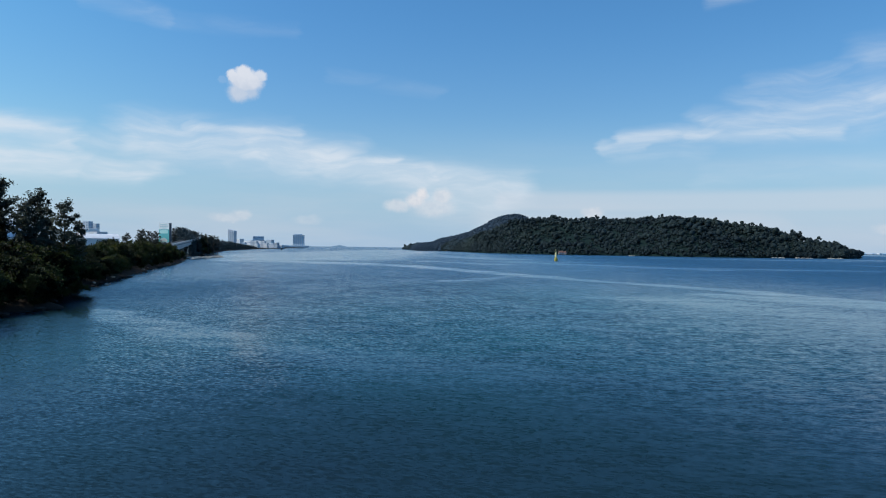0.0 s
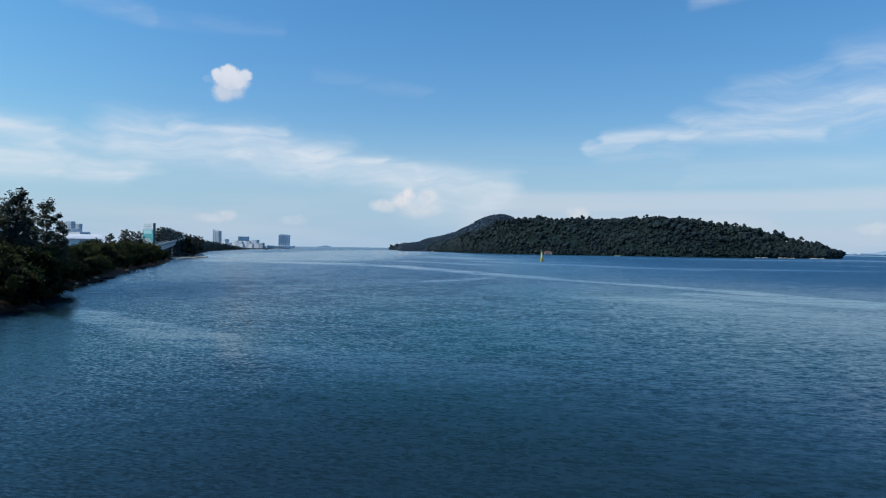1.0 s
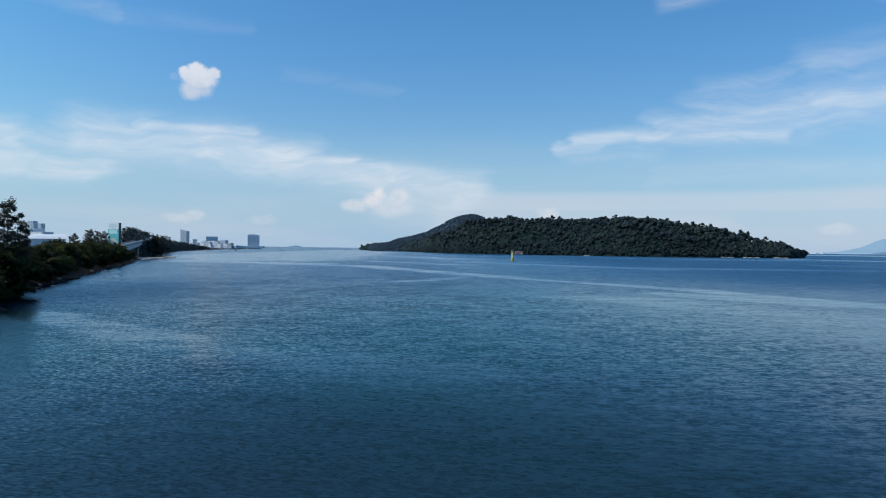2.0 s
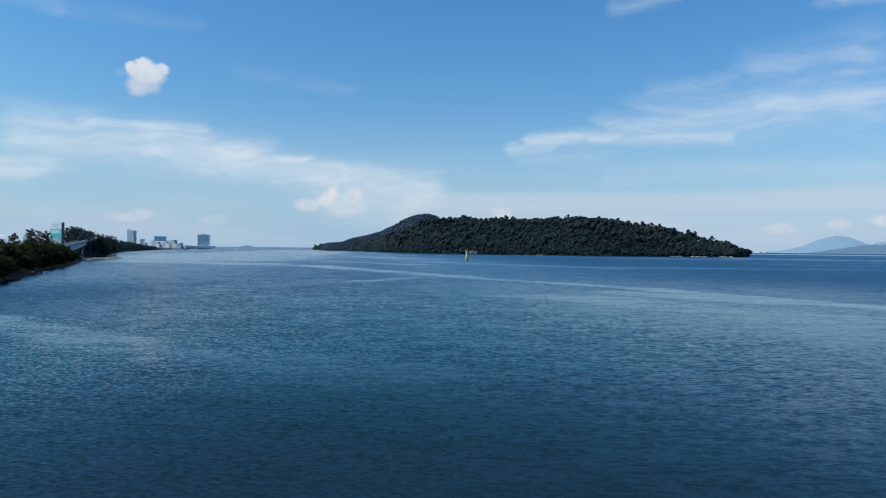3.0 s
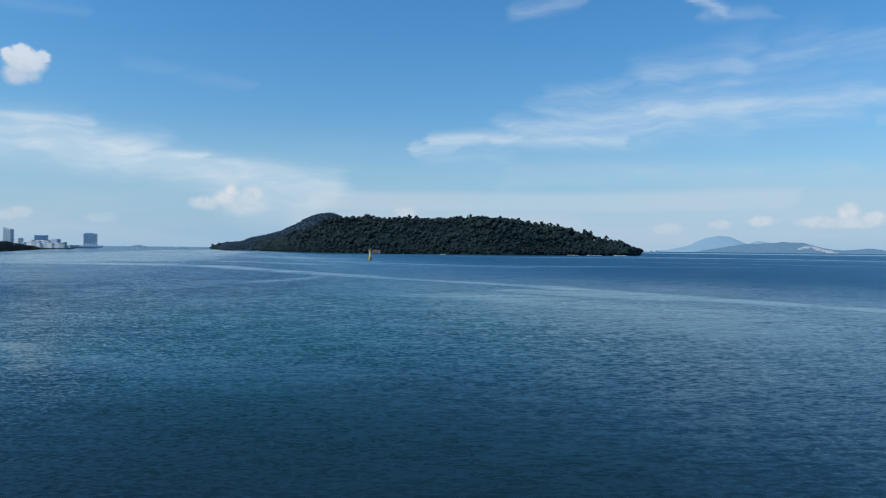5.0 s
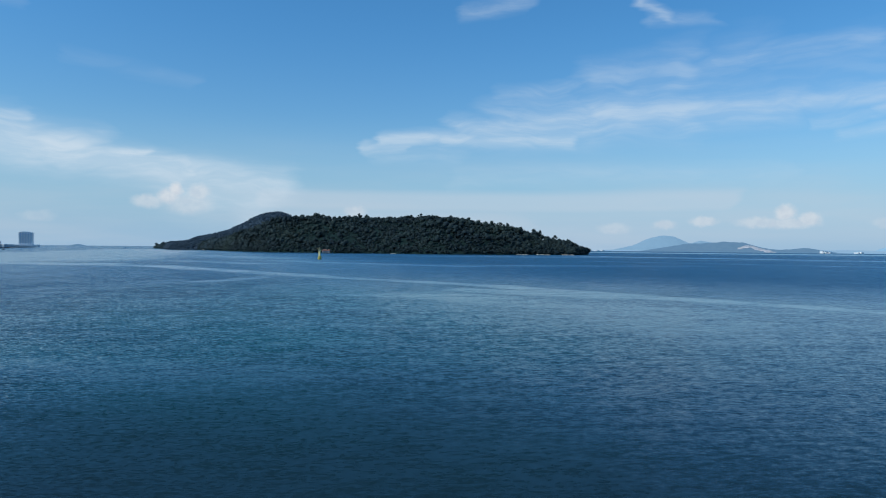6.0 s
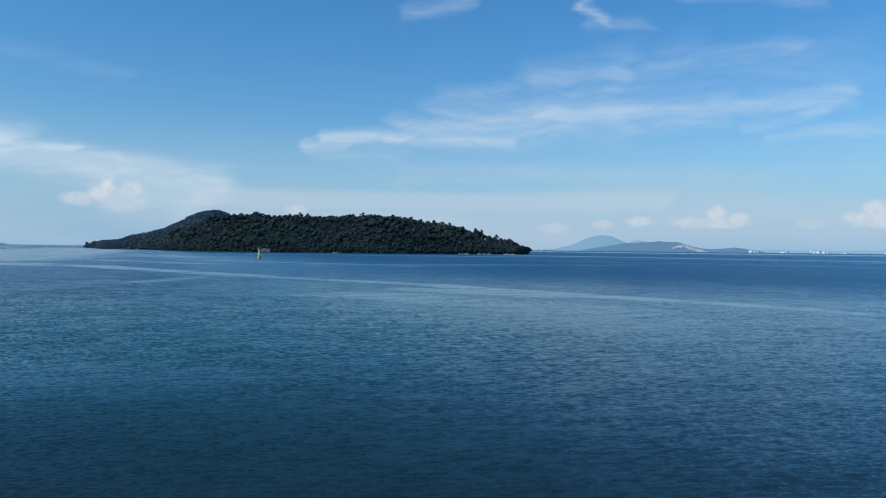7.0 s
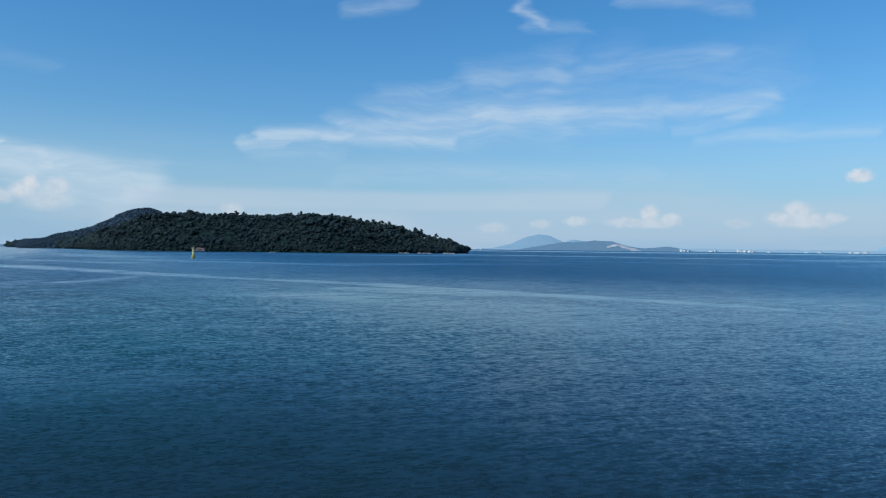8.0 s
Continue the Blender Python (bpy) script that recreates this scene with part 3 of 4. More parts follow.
def build_shore_trees():
    rs = np.random.default_rng(21)
    tall = [tree("casuarina_tree", 22.0, 3.5, 0.28, 28, 3900, 0.33, LEAF_TALL, 11 + k, 0.1, 0.38, 0.115,
                 "tall feathery casuarina tree, dark against the sky", "tree", "tall shore trees") for k in range(3)]
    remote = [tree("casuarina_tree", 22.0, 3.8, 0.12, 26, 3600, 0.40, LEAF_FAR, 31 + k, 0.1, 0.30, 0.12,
                   "tall casuarina tree greyed by haze in a distant grove", "tree", "distant grove") for k in range(2)]
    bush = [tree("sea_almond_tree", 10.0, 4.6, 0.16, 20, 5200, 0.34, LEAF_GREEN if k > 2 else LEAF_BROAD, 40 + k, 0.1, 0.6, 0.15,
                 "dense broad-leaved shore tree, yellow-green on top", "tree", "shore thicket", 0.55) for k in range(5)]
    light = [tree("sea_almond_tree", 10.0, 4.6, 0.16, 16, 2400, 0.44, LEAF_GREEN if k else LEAF_BROAD, 60 + k, 0.1, 0.6, 0.15,
                  "rounded broad-leaved tree farther along the shore", "tree", "shore thicket") for k in range(2)]
    used = set()

    def plant(kinds, x, y, s):
        k = int(rs.integers(len(kinds)))
        turn = rs.uniform(0, 6.28)
        if id(kinds[k]) in used:
            put(kinds[k], x, y, s, turn)
        else:
            used.add(id(kinds[k]))
            move(kinds[k], x, y, s, turn)

    # the tall group at the near end
    for b, d, s in ((-32.5, 184, 1.20), (-31.2, 186, 1.14), (-30.0, 184, 1.06), (-28.4, 188, 1.02), (-29.3, 196, 0.92), (-30.8, 196, 0.98), (-27.9, 192, 0.80), (-33.6, 176, 1.32), (-35, 185, 1.1), (-29.0, 180, 0.78), (-30.6, 178, 0.80)):
        p = polar(b, d)
        plant(tall, p.x, p.y, s)
    # thicket along the bank, three rows deep
    for b, d, grow in ((-31.5, 165, 1.0), (-30.6, 166, 1.05), (-29.8, 168, 1.0), (-29.0, 170, 1.0), (-28.3, 174, 1.0), (-27.9, 182, 1.05), (-32.3, 160, 1.05), (-30.2, 158, 0.8), (-29.2, 161, 0.75)):
        p = polar(b, d)
        plant(bush, p.x, p.y, grow)
    for b, d, grow in ((-19.15, 690, 1.5), (-19.3, 715, 1.6), (-19.05, 700, 1.6), (-18.9, 720, 1.6), (-18.7, 740, 1.5), (-20.2, 700, 1.5), (-20.6, 690, 1.4)):
        p = polar(b, d)
        plant(light, p.x, p.y, grow)
    y = 70.0
    while y < 480:
        for row, (inland, grow) in enumerate(((4.8, 0.66), (9.5, 0.92), (18.5, 1.05))):
            if row == 0 and rs.uniform() < 0.05:
                continue
            yy = y + rs.uniform(-2.5, 2.5)
            plant(bush if yy < 240 else light, shore_x(yy) - inland + rs.uniform(-1.8, 1.8), yy, grow * rs.uniform(0.82, 1.12) * (1.0 if yy < 160 else 0.98))
        y += 6.5 + y * 0.016
    for y in (90, 95, 100, 105, 110, 115, 120, 125, 130, 197, 203, 209, 215, 221, 227, 233, 240):
        plant(bush, shore_x(y) - 4.2 + rs.uniform(-0.8, 0.8), y + rs.uniform(-1.5, 1.5), rs.uniform(0.45, 0.62))
    # grove behind the billboard and the flyover
    for b, d, s in ((-24.3, 470, 0.72), (-24.0, 455, 0.76), (-23.3, 480, 0.86), (-23.0, 486, 0.90), (-22.7, 480, 0.84), (-22.3, 470, 0.84), (-22.0, 476, 0.78), (-21.7, 500, 0.7), (-20.9, 640, 1.08), (-20.6, 650, 1.12), (-20.3, 655, 1.0), (-20.0, 660, 1.05), (-19.6, 680, 1.0),
                    (-19.3, 700, 1.02), (-18.9, 720, 0.98), (-18.6, 760, 1.02), (-18.3, 790, 0.98), (-18.0, 840, 1.0), (-17.7, 880, 0.95), (-19.1, 690, 0.8), (-18.4, 730, 0.8), (-19.05, 640, 0.8), (-19.45, 645, 0.62), (-19.3, 638, 0.66), (-19.2, 650, 0.7)):
        p = polar(b, d)
        plant(remote, p.x, p.y, s)


build_shore_trees()


# ---------------------------------------------------------------- far woods: crowns of many leafy lobes
def lobed_crowns(count, rs, fine):
    """Tree crowns about one metre in radius, each a heap of rounded lobes with ragged gaps."""
    bm = bmesh.new()
    bmesh.ops.create_icosphere(bm, subdivisions=fine, radius=1.0)
    base = np.array([v.co[:] for v in bm.verts])
    faces = np.array([[v.index for v in f.verts] for f in bm.faces])
    bm.free()
    out = []
    for _ in range(count):
        lobes = rs.normal(size=(9, 3)) * (1, 1, 0.8)
        lobes[:, 2] += 0.35
        lobes /= np.linalg.norm(lobes, axis=1)[:, None]
        push = (np.exp(7.0 * (base @ lobes.T - 1.0)) * rs.uniform(0.22, 0.62, 9)).max(axis=1)
        seed = rs.uniform(0, 50)
        grit = np.array([noise.fractal(Vector(b * 3.1) + Vector((seed, 0, seed)), 0.7, 2.1, 3) for b in base])
        out.append(base * (0.62 + push + 0.14 * grit)[:, None])
    return out, faces


def woods(name, spots, rs, mat, shapes, faces, label, sprays=8, tall=(0.8, 1.25)):
    """One object of many crowns. spots: x, y, z of the ground, crown radius, height of the crown's middle."""
    vs, fs, at = [], [], 0
    for x, y, z, r, h in spots:
        v = shapes[int(rs.integers(len(shapes)))]
        a = rs.uniform(0, 6.28)
        c, s = math.cos(a), math.sin(a)
        vs.append(np.stack([v[:, 0] * c - v[:, 1] * s, v[:, 0] * s + v[:, 1] * c, v[:, 2] * rs.uniform(*tall)], -1) * r + (x, y, z + h))
        fs.append(faces + at)
        at += len(v)
    centres = np.repeat(np.array([(x, y, z + h) for x, y, z, r, h in spots]), sprays, axis=0)
    reach = np.repeat(np.array([r for x, y, z, r, h in spots]), sprays)[:, None]
    d = rs.normal(size=centres.shape)
    d[:, 2] = np.abs(d[:, 2])
    d /= np.linalg.norm(d, axis=1)[:, None]
    bv, bf = cards(centres + d * reach * rs.uniform(0.75, 1.12, reach.shape), 0.66, -0.3, rs, 0.7)
    bf = np.concatenate([bf[:, (0, 1, 2)], bf[:, (0, 2, 3)]])
    ob = link(name, np_mesh(name, np.concatenate(vs + [bv]), np.concatenate(fs + [bf + at])), mat, smooth=True)
    return tagged(ob, label, "trees", kind="stuff")


CROWNS, CROWN_FACES = lobed_crowns(18, np.random.default_rng(3), 2)
TUFTS, TUFT_FACES = lobed_crowns(14, np.random.default_rng(4), 1)


def build_far_belt():
    rs = np.random.default_rng(5)
    centres = []
    for _ in range(1000):
        y = 590 + 1010 * rs.uniform() ** 1.3
        inland = 3 + min(45.0, 12 + (y - 590) * 0.11) * rs.uniform()
        x = shore_x(y) - inland
        tall = np.interp(y, (600, 900, 1300, 1600), (24, 22, 15, 6)) * rs.uniform(0.6, 1.1) * (0.55 + 0.45 * min(1, inland / 18))
        wide = tall * rs.uniform(0.12, 0.18)
        m = 120
        f = rs.uniform(0, 1, m)
        c = np.stack([rs.normal(0, 1, m) * wide * (1.15 - 0.8 * f), rs.normal(0, 1, m) * wide * (1.15 - 0.8 * f), 0.5 + f * tall], -1)
        centres.append(c + (x, y, 1.2))
    centres = np.concatenate(centres)
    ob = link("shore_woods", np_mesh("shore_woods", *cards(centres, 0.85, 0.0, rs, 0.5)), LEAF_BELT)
    tagged(ob, "dark distant belt of feathery shore trees", "trees", kind="stuff")


build_far_belt()

# ---------------------------------------------------------------- the wooded island
ISLE_FRONT = [(-130, 2326), (-68, 2149), (-13, 1900), (68, 1498), (124, 1330), (205, 1270), (312, 1205), (394, 1145), (487, 1130), (575, 1144), (649, 1161), (713, 1205)]
ISLE_RIDGE = [(-127, 2342, 4), (-70, 2219, 12), (-14, 2040, 12), (25, 1860, 17), (75, 1658, 30), (114, 1596, 43), (144, 1553, 57), (175, 1545, 67), (247, 1540, 71), (380, 1482, 68), (436, 1383, 69), (490, 1311, 58), (554, 1286, 53), (629, 1251, 31), (679, 1224, 17), (719, 1208, 4)]
HILL_RIDGE = [(-92, 2170, 10), (-64, 1950, 18), (-27, 1950, 20), (-7, 1950, 30), (25, 1950, 38), (66, 1949, 47), (102, 1947, 65), (137, 1945, 86), (163, 1943, 96), (205, 1939, 101), (226, 1936, 95), (283, 1930, 62), (340, 1920, 20)]
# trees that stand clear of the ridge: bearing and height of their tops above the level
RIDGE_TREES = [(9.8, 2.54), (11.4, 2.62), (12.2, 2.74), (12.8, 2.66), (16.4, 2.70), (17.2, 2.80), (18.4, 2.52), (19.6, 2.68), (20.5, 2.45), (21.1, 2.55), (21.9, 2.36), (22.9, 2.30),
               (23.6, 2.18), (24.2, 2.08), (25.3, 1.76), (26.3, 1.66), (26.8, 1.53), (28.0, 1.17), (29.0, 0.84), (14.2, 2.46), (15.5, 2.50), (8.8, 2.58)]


def loft(front, ridge, back, rows, seed, rough=2.5, grain=0.012):
    """A hill between a front foot, a ridge and a back foot."""
    n = len(ridge)
    out = []
    for k in range(rows):
        u = k / (rows - 1)
        if u < 0.55:
            f = u / 0.55
            base = front * (1 - f) + ridge[:, :2] * f
            h = ridge[:, 2] * (math.sin(f * math.pi / 2) ** 0.9)
        else:
            f = (u - 0.55) / 0.45
            base = ridge[:, :2] * (1 - f) + back * f
            h = ridge[:, 2] * math.cos(f * math.pi / 2)
        z = np.array([hh + rough * min(1, hh / 12) * fbm(x, y, grain, 4, seed) for (x, y), hh in zip(base, h)]) - (1.0 if k in (0, rows - 1) else 0.0)
        out.append(np.c_[base, z])
    v = np.concatenate(out)
    i, j = np.meshgrid(np.arange(rows - 1), np.arange(n - 1), indexing="ij")
    q = np.stack([i * n + j, i * n + j + 1, (i + 1) * n + j + 1, (i + 1) * n + j], -1).reshape(-1, 4)
    return np.stack(out), v, q


def build_island():
    rs = np.random.default_rng(9)
    n = 120
    front, ridge = smooth_line(ISLE_FRONT, n), smooth_line(ISLE_RIDGE, n)
    front += np.array([[0, 7 * fbm(k * 9.0, 0, 0.05, 3, 4.0)] for k in range(n)])
    ridge[:, 2] = np.maximum(ridge[:, 2] - 1.5, 1.0)
    back = ridge[:, :2] + (ridge[:, :2] - front) * 1.1 + np.array([20, 60])
    root = tagged(new("island"), "densely wooded hilly island with a pale rocky shore", "island")
    grid, v, q = loft(front, ridge, back, 26, 2.0, 6.5, 0.016)
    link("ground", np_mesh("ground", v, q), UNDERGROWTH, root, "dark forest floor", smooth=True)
    hill = smooth_line(HILL_RIDGE, 60)
    hill[:, 2] = np.maximum(hill[:, 2], 1)
    hfront, hback = hill[:, :2] - np.outer(np.linspace(0.15, 1.0, 60), (30, 170)), hill[:, :2] + np.array([40, 200])
    hgrid, hv, hq = loft(hfront, hill, hback, 20, 6.0, 3.0)
    link("hill", np_mesh("hill", hv, hq), LEAF_HILL, root, "scrub-covered hilltop tinted pale and bluish for haze", smooth=True)

    def on_slope(g, a, b):
        i, j = int(b), int(a)
        return g[i, j] + (g[i, j + 1] - g[i, j]) * (a - j) + (g[i + 1, j] - g[i, j]) * (b - i)

    # closed canopy on the slopes, thinner and lower at the water's edge
    near, point = [], []
    for k in range(5000):
        a, b = rs.uniform(0, n - 1.001), (0.5 + 14.0 * rs.uniform() ** 1.15 if k < 4500 else rs.uniform(0.1, 1.8))
        p = on_slope(grid, a, b)
        r = (2.2 + 3.6 * rs.uniform() ** 2.2) * (0.8 if b < 1.5 else 1.0)
        lift = 4.6 + 9.0 * fbm(p[0], p[1], 0.035, 3, 5.0) * min(1.0, b / 3) * float(np.interp(b, (8, 11), (1.0, 0.65))) + rs.uniform(-1.3, 1.6)
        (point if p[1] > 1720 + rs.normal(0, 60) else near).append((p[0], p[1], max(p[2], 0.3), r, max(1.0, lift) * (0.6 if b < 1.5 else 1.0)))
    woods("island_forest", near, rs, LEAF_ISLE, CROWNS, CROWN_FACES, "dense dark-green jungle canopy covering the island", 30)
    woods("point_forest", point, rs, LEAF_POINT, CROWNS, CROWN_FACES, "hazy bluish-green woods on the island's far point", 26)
    low = []
    for k in range(7600):
        p = on_slope(grid, rs.uniform(0, n - 1.001), rs.uniform(0.05, 14.2) if k < 6400 else rs.uniform(0.02, 0.8))
        low.append((p[0], p[1], max(p[2], 0.2), rs.uniform(1.5, 2.8), rs.uniform(1.5, 5.5)))
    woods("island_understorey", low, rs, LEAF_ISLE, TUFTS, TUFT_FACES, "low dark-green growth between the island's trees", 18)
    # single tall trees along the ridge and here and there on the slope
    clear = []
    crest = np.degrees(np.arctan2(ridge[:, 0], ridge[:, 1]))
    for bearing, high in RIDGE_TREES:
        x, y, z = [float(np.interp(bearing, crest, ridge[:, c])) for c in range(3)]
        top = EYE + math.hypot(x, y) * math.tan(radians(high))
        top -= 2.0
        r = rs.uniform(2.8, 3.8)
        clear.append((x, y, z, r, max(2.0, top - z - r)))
        for k in range(10):
            drop = rs.uniform(0.5, 2.5) + k * 1.1
            clear.append((x + rs.normal(0, 2.3 + 0.4 * drop), y + rs.normal(0, 3.0), z, rs.uniform(2.0, 3.2), max(1.5, top - z - r - drop)))
    for k in range(260):
        a, b = rs.uniform(0, n - 1.001), (rs.uniform(13.2, 14.3) if k < 90 else rs.uniform(2.0, 13.0))
        p = on_slope(grid, a, b)
        r = rs.uniform(2.8, 4.8)
        clear.append((p[0], p[1], max(p[2], 0.3), r, rs.uniform(4.5, 7.2) if b > 3 else 4.0))
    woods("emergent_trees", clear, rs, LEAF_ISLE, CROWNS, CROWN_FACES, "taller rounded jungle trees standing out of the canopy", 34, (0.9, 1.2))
    scrub = []
    for _ in range(5000):
        p = on_slope(hgrid, rs.uniform(0, 58.9), rs.uniform(0.1, 13))
        scrub.append((p[0], p[1], p[2], rs.uniform(1.8, 3.4), rs.uniform(0.2, 1.8)))
    woods("hilltop_scrub", scrub, rs, LEAF_HILL, TUFTS, TUFT_FACES, "low scrub on the island's far hill, tinted pale for haze")


build_island()


# ---------------------------------------------------------------- far hills and coast behind the bay
def ridge_range(name, points, mat, depth, label, seed, rough=3.2):
    """A distant range: bearing, height of the crest, distance."""
    crest = smooth_line([(*polar(b, d)[:2], h) for b, h, d in points], 260)
    crest[:, 2] = np.maximum(crest[:, 2], 0.5)
    out = crest[:, :2] / np.linalg.norm(crest[:, :2], axis=1)[:, None]
    _, v, q = loft(crest[:, :2] - out * depth, crest, crest[:, :2] + out * depth, 16, seed, rough, 0.03)
    return tagged(link(name, np_mesh(name, v, q), mat, smooth=True), label, "hill", kind="structure")


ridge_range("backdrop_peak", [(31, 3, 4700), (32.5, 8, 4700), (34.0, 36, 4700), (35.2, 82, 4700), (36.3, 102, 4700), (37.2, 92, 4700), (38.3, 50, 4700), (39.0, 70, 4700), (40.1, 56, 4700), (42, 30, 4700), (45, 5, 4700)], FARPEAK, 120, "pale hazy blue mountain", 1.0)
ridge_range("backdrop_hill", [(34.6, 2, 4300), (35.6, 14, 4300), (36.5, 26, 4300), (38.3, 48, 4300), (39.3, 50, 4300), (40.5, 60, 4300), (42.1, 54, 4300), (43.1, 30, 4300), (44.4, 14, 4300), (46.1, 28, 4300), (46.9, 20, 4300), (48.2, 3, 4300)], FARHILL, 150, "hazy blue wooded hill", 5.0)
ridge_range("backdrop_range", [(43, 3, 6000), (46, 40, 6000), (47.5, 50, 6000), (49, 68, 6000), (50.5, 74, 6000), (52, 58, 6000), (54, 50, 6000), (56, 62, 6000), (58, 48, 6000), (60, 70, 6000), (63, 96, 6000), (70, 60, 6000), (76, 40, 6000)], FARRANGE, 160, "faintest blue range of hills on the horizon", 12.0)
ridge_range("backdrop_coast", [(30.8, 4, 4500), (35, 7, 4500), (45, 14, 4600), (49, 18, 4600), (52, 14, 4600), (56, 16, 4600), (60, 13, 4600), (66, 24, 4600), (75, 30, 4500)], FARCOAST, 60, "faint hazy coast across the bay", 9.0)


# ---------------------------------------------------------------- buildings
def building(name, bearing, dist, wide, deep, high, wall, floors, label, turn=0.0, roof=None, base=1.5, glazed=0.55, parapet=1.2, bay=3.6):
    """A block: walls, a roof slab with a parapet, and a row of windows for each storey on its faces."""
    root = tagged(new(name), label, "building")
    step = high / max(floors, 1)
    part("wall", boxes((-wide / 2, wide / 2, -deep / 2, deep / 2, 0, high), bevel=0.15), wall, root)
    part("roof", boxes((-wide / 2 + 0.3, wide / 2 - 0.3, -deep / 2 + 0.3, deep / 2 - 0.3, high + 0.01, high + 0.3)), CONCRETE, root)
    part("parapet", boxes((-wide / 2, wide / 2, -deep / 2, -deep / 2 + 0.29, high + 0.01, high + parapet), (-wide / 2, wide / 2, deep / 2 - 0.29, deep / 2, high + 0.01, high + parapet),
                          (-wide / 2, -wide / 2 + 0.29, -deep / 2 + 0.3, deep / 2 - 0.3, high + 0.01, high + parapet), (wide / 2 - 0.29, wide / 2, -deep / 2 + 0.3, deep / 2 - 0.3, high + 0.01, high + parapet)), roof or wall, root)
    for k in range(floors):
        z0, z1 = k * step + step * (1 - glazed) / 2, k * step + step * (1 + glazed) / 2
        bm = bmesh.new()
        count = max(2, int(wide / bay))
        for c in range(count):
            x0 = -wide / 2 + wide * (c + 0.14) / count
            box(bm, x0, x0 + wide * 0.72 / count, -deep / 2 - 0.06, -deep / 2 + 0.2, z0, z1)
        side = max(2, int(deep / bay))
        for c in range(side):
            y0 = -deep / 2 + deep * (c + 0.14) / side
            box(bm, wide / 2 - 0.2, wide / 2 + 0.06, y0, y0 + deep * 0.72 / side, z0, z1)
        part("window_row", bm, WINDOW if dist < 1500 else PALE_WINDOW, root)
    at = polar(bearing, dist, base)
    root.location, root.rotation_euler = at, (0, 0, -radians(bearing) + radians(turn))
    return root


hotel = building("hotel", -11.55, 2450, 36, 22, 41.5, BLUEWALL, 13, "tall waterfront hotel block, haze-tinted blue-grey, at the end of the shore", turn=-8)
part("roof_plant", boxes((-14, 10, -7, 7, 42.7, 45.0), bevel=0.2), BLUEWALL, hotel)
part("podium", boxes((-30, 34, -16, 16, 0, 6.5), bevel=0.3), GREYWALL, hotel, "low grey podium")
tower = building("apartment_tower", -16.62, 1900, 17, 14, 42, GREYWALL, 14, "slim grey apartment tower rising behind trees", turn=-30)
slope = boxes((-8.4, 8.4, -6.9, 6.9, 42.31, 47.5))
for v in slope.verts:
    if v.co.z > 45 and v.co.x > 0:
        v.co.z = 43.0
part("crown_wall", slope, GREYWALL, tower, "grey top that slants down to one side")
for x in (-7.2, -2.6, 2.6, 7.2):
    part("pilaster", boxes((x - 0.7, x + 0.7, -7.5, -7.01, 0.0, 42.0), bevel=0.1), WHITE, tower)
for x in (-17.0, -10.5, -3.5, 3.5, 10.5, 17.0):
    part("pilaster", boxes((x - 0.9, x + 0.9, -11.6, -11.01, 6.6, 42.6), bevel=0.1), WHITE, hotel, "pale vertical rib")
building("white_block", -16.05, 1950, 17, 14, 22, WHITE, 5, "white waterfront apartment block among trees", glazed=0.32, turn=-50)
building("white_block", -15.45, 2000, 20, 14, 16, WHITE, 4, "low white waterfront block beside the town", glazed=0.32, turn=-45)
building("town_block", -14.65, 2100, 31, 20, 31, BLUEWALL, 8, "dark town block with a flat roof, haze-tinted blue-grey", turn=0)
building("white_block", -14.75, 2050, 40, 16, 18, WHITE, 4, "wide white shop block in front of the town", glazed=0.32, turn=-38)
building("town_block", -13.75, 2150, 18, 14, 22, GREYWALL, 6, "grey town block above a row of roofs", turn=-35)
building("town_block", -13.3, 2200, 14, 14, 14, WHITE, 4, "small pale town block near the pier", glazed=0.32, turn=-40)
town = np.random.default_rng(61)
for k in range(36):
    b = -16.4 + 3.5 * k / 35 + town.uniform(-0.08, 0.08)
    building("town_house", b, town.uniform(1900, 2060), town.uniform(6, 14), 9, town.uniform(6, 19) * (1.0 if k < 24 else 0.6), (WHITE, WHITE, GREYWALL, HAZY)[k % 4], 2 + k % 3,
             ("small white town house on the waterfront", "white flat-roofed town house near the water", "small grey town house in a waterfront row", "haze-dulled white town house by the sea")[k % 4],
             glazed=0.32, turn=town.uniform(-48, -28), roof=(WHITE, RUST, GREYWALL, WHITE, HAZY)[k % 5])
building("low_shed", -12.7, 2300, 34, 12, 6, GREYWALL, 2, "long low grey shed on the waterfront")
building("low_shed", -15.9, 1800, 22, 10, 9, WHITE, 2, "white boathouse on the far shore", turn=5)
building("white_hut", -17.55, 1180, 7, 6, 5, WHITE, 1, "small white hut at the water's edge")
building("apartment_tower", -26.72, 1700, 15, 13, 53, WHITE, 16, "tall pale apartment tower above a shopping centre", turn=-40, roof=GREYWALL, bay=5.2)
building("apartment_tower", -26.2, 1720, 11, 11, 49, WHITE, 15, "shorter pale apartment tower beside a taller one", turn=-40, roof=GREYWALL, bay=4.2)
centre = building("shopping_centre", -26.45, 1400, 52, 22, 27.0, WHITE, 3, "wide pale shopping centre with stepped flat roofs", turn=-50, bay=12, glazed=0.22, roof=WHITE)
part("upper_storey", boxes((-23, 6, -11, 11, 28.3, 33.0), bevel=0.2), WHITE, centre)
part("roof_slab", boxes((-26, 2, -14, 12, 33.01, 34.0), bevel=0.1), WHITE, centre)


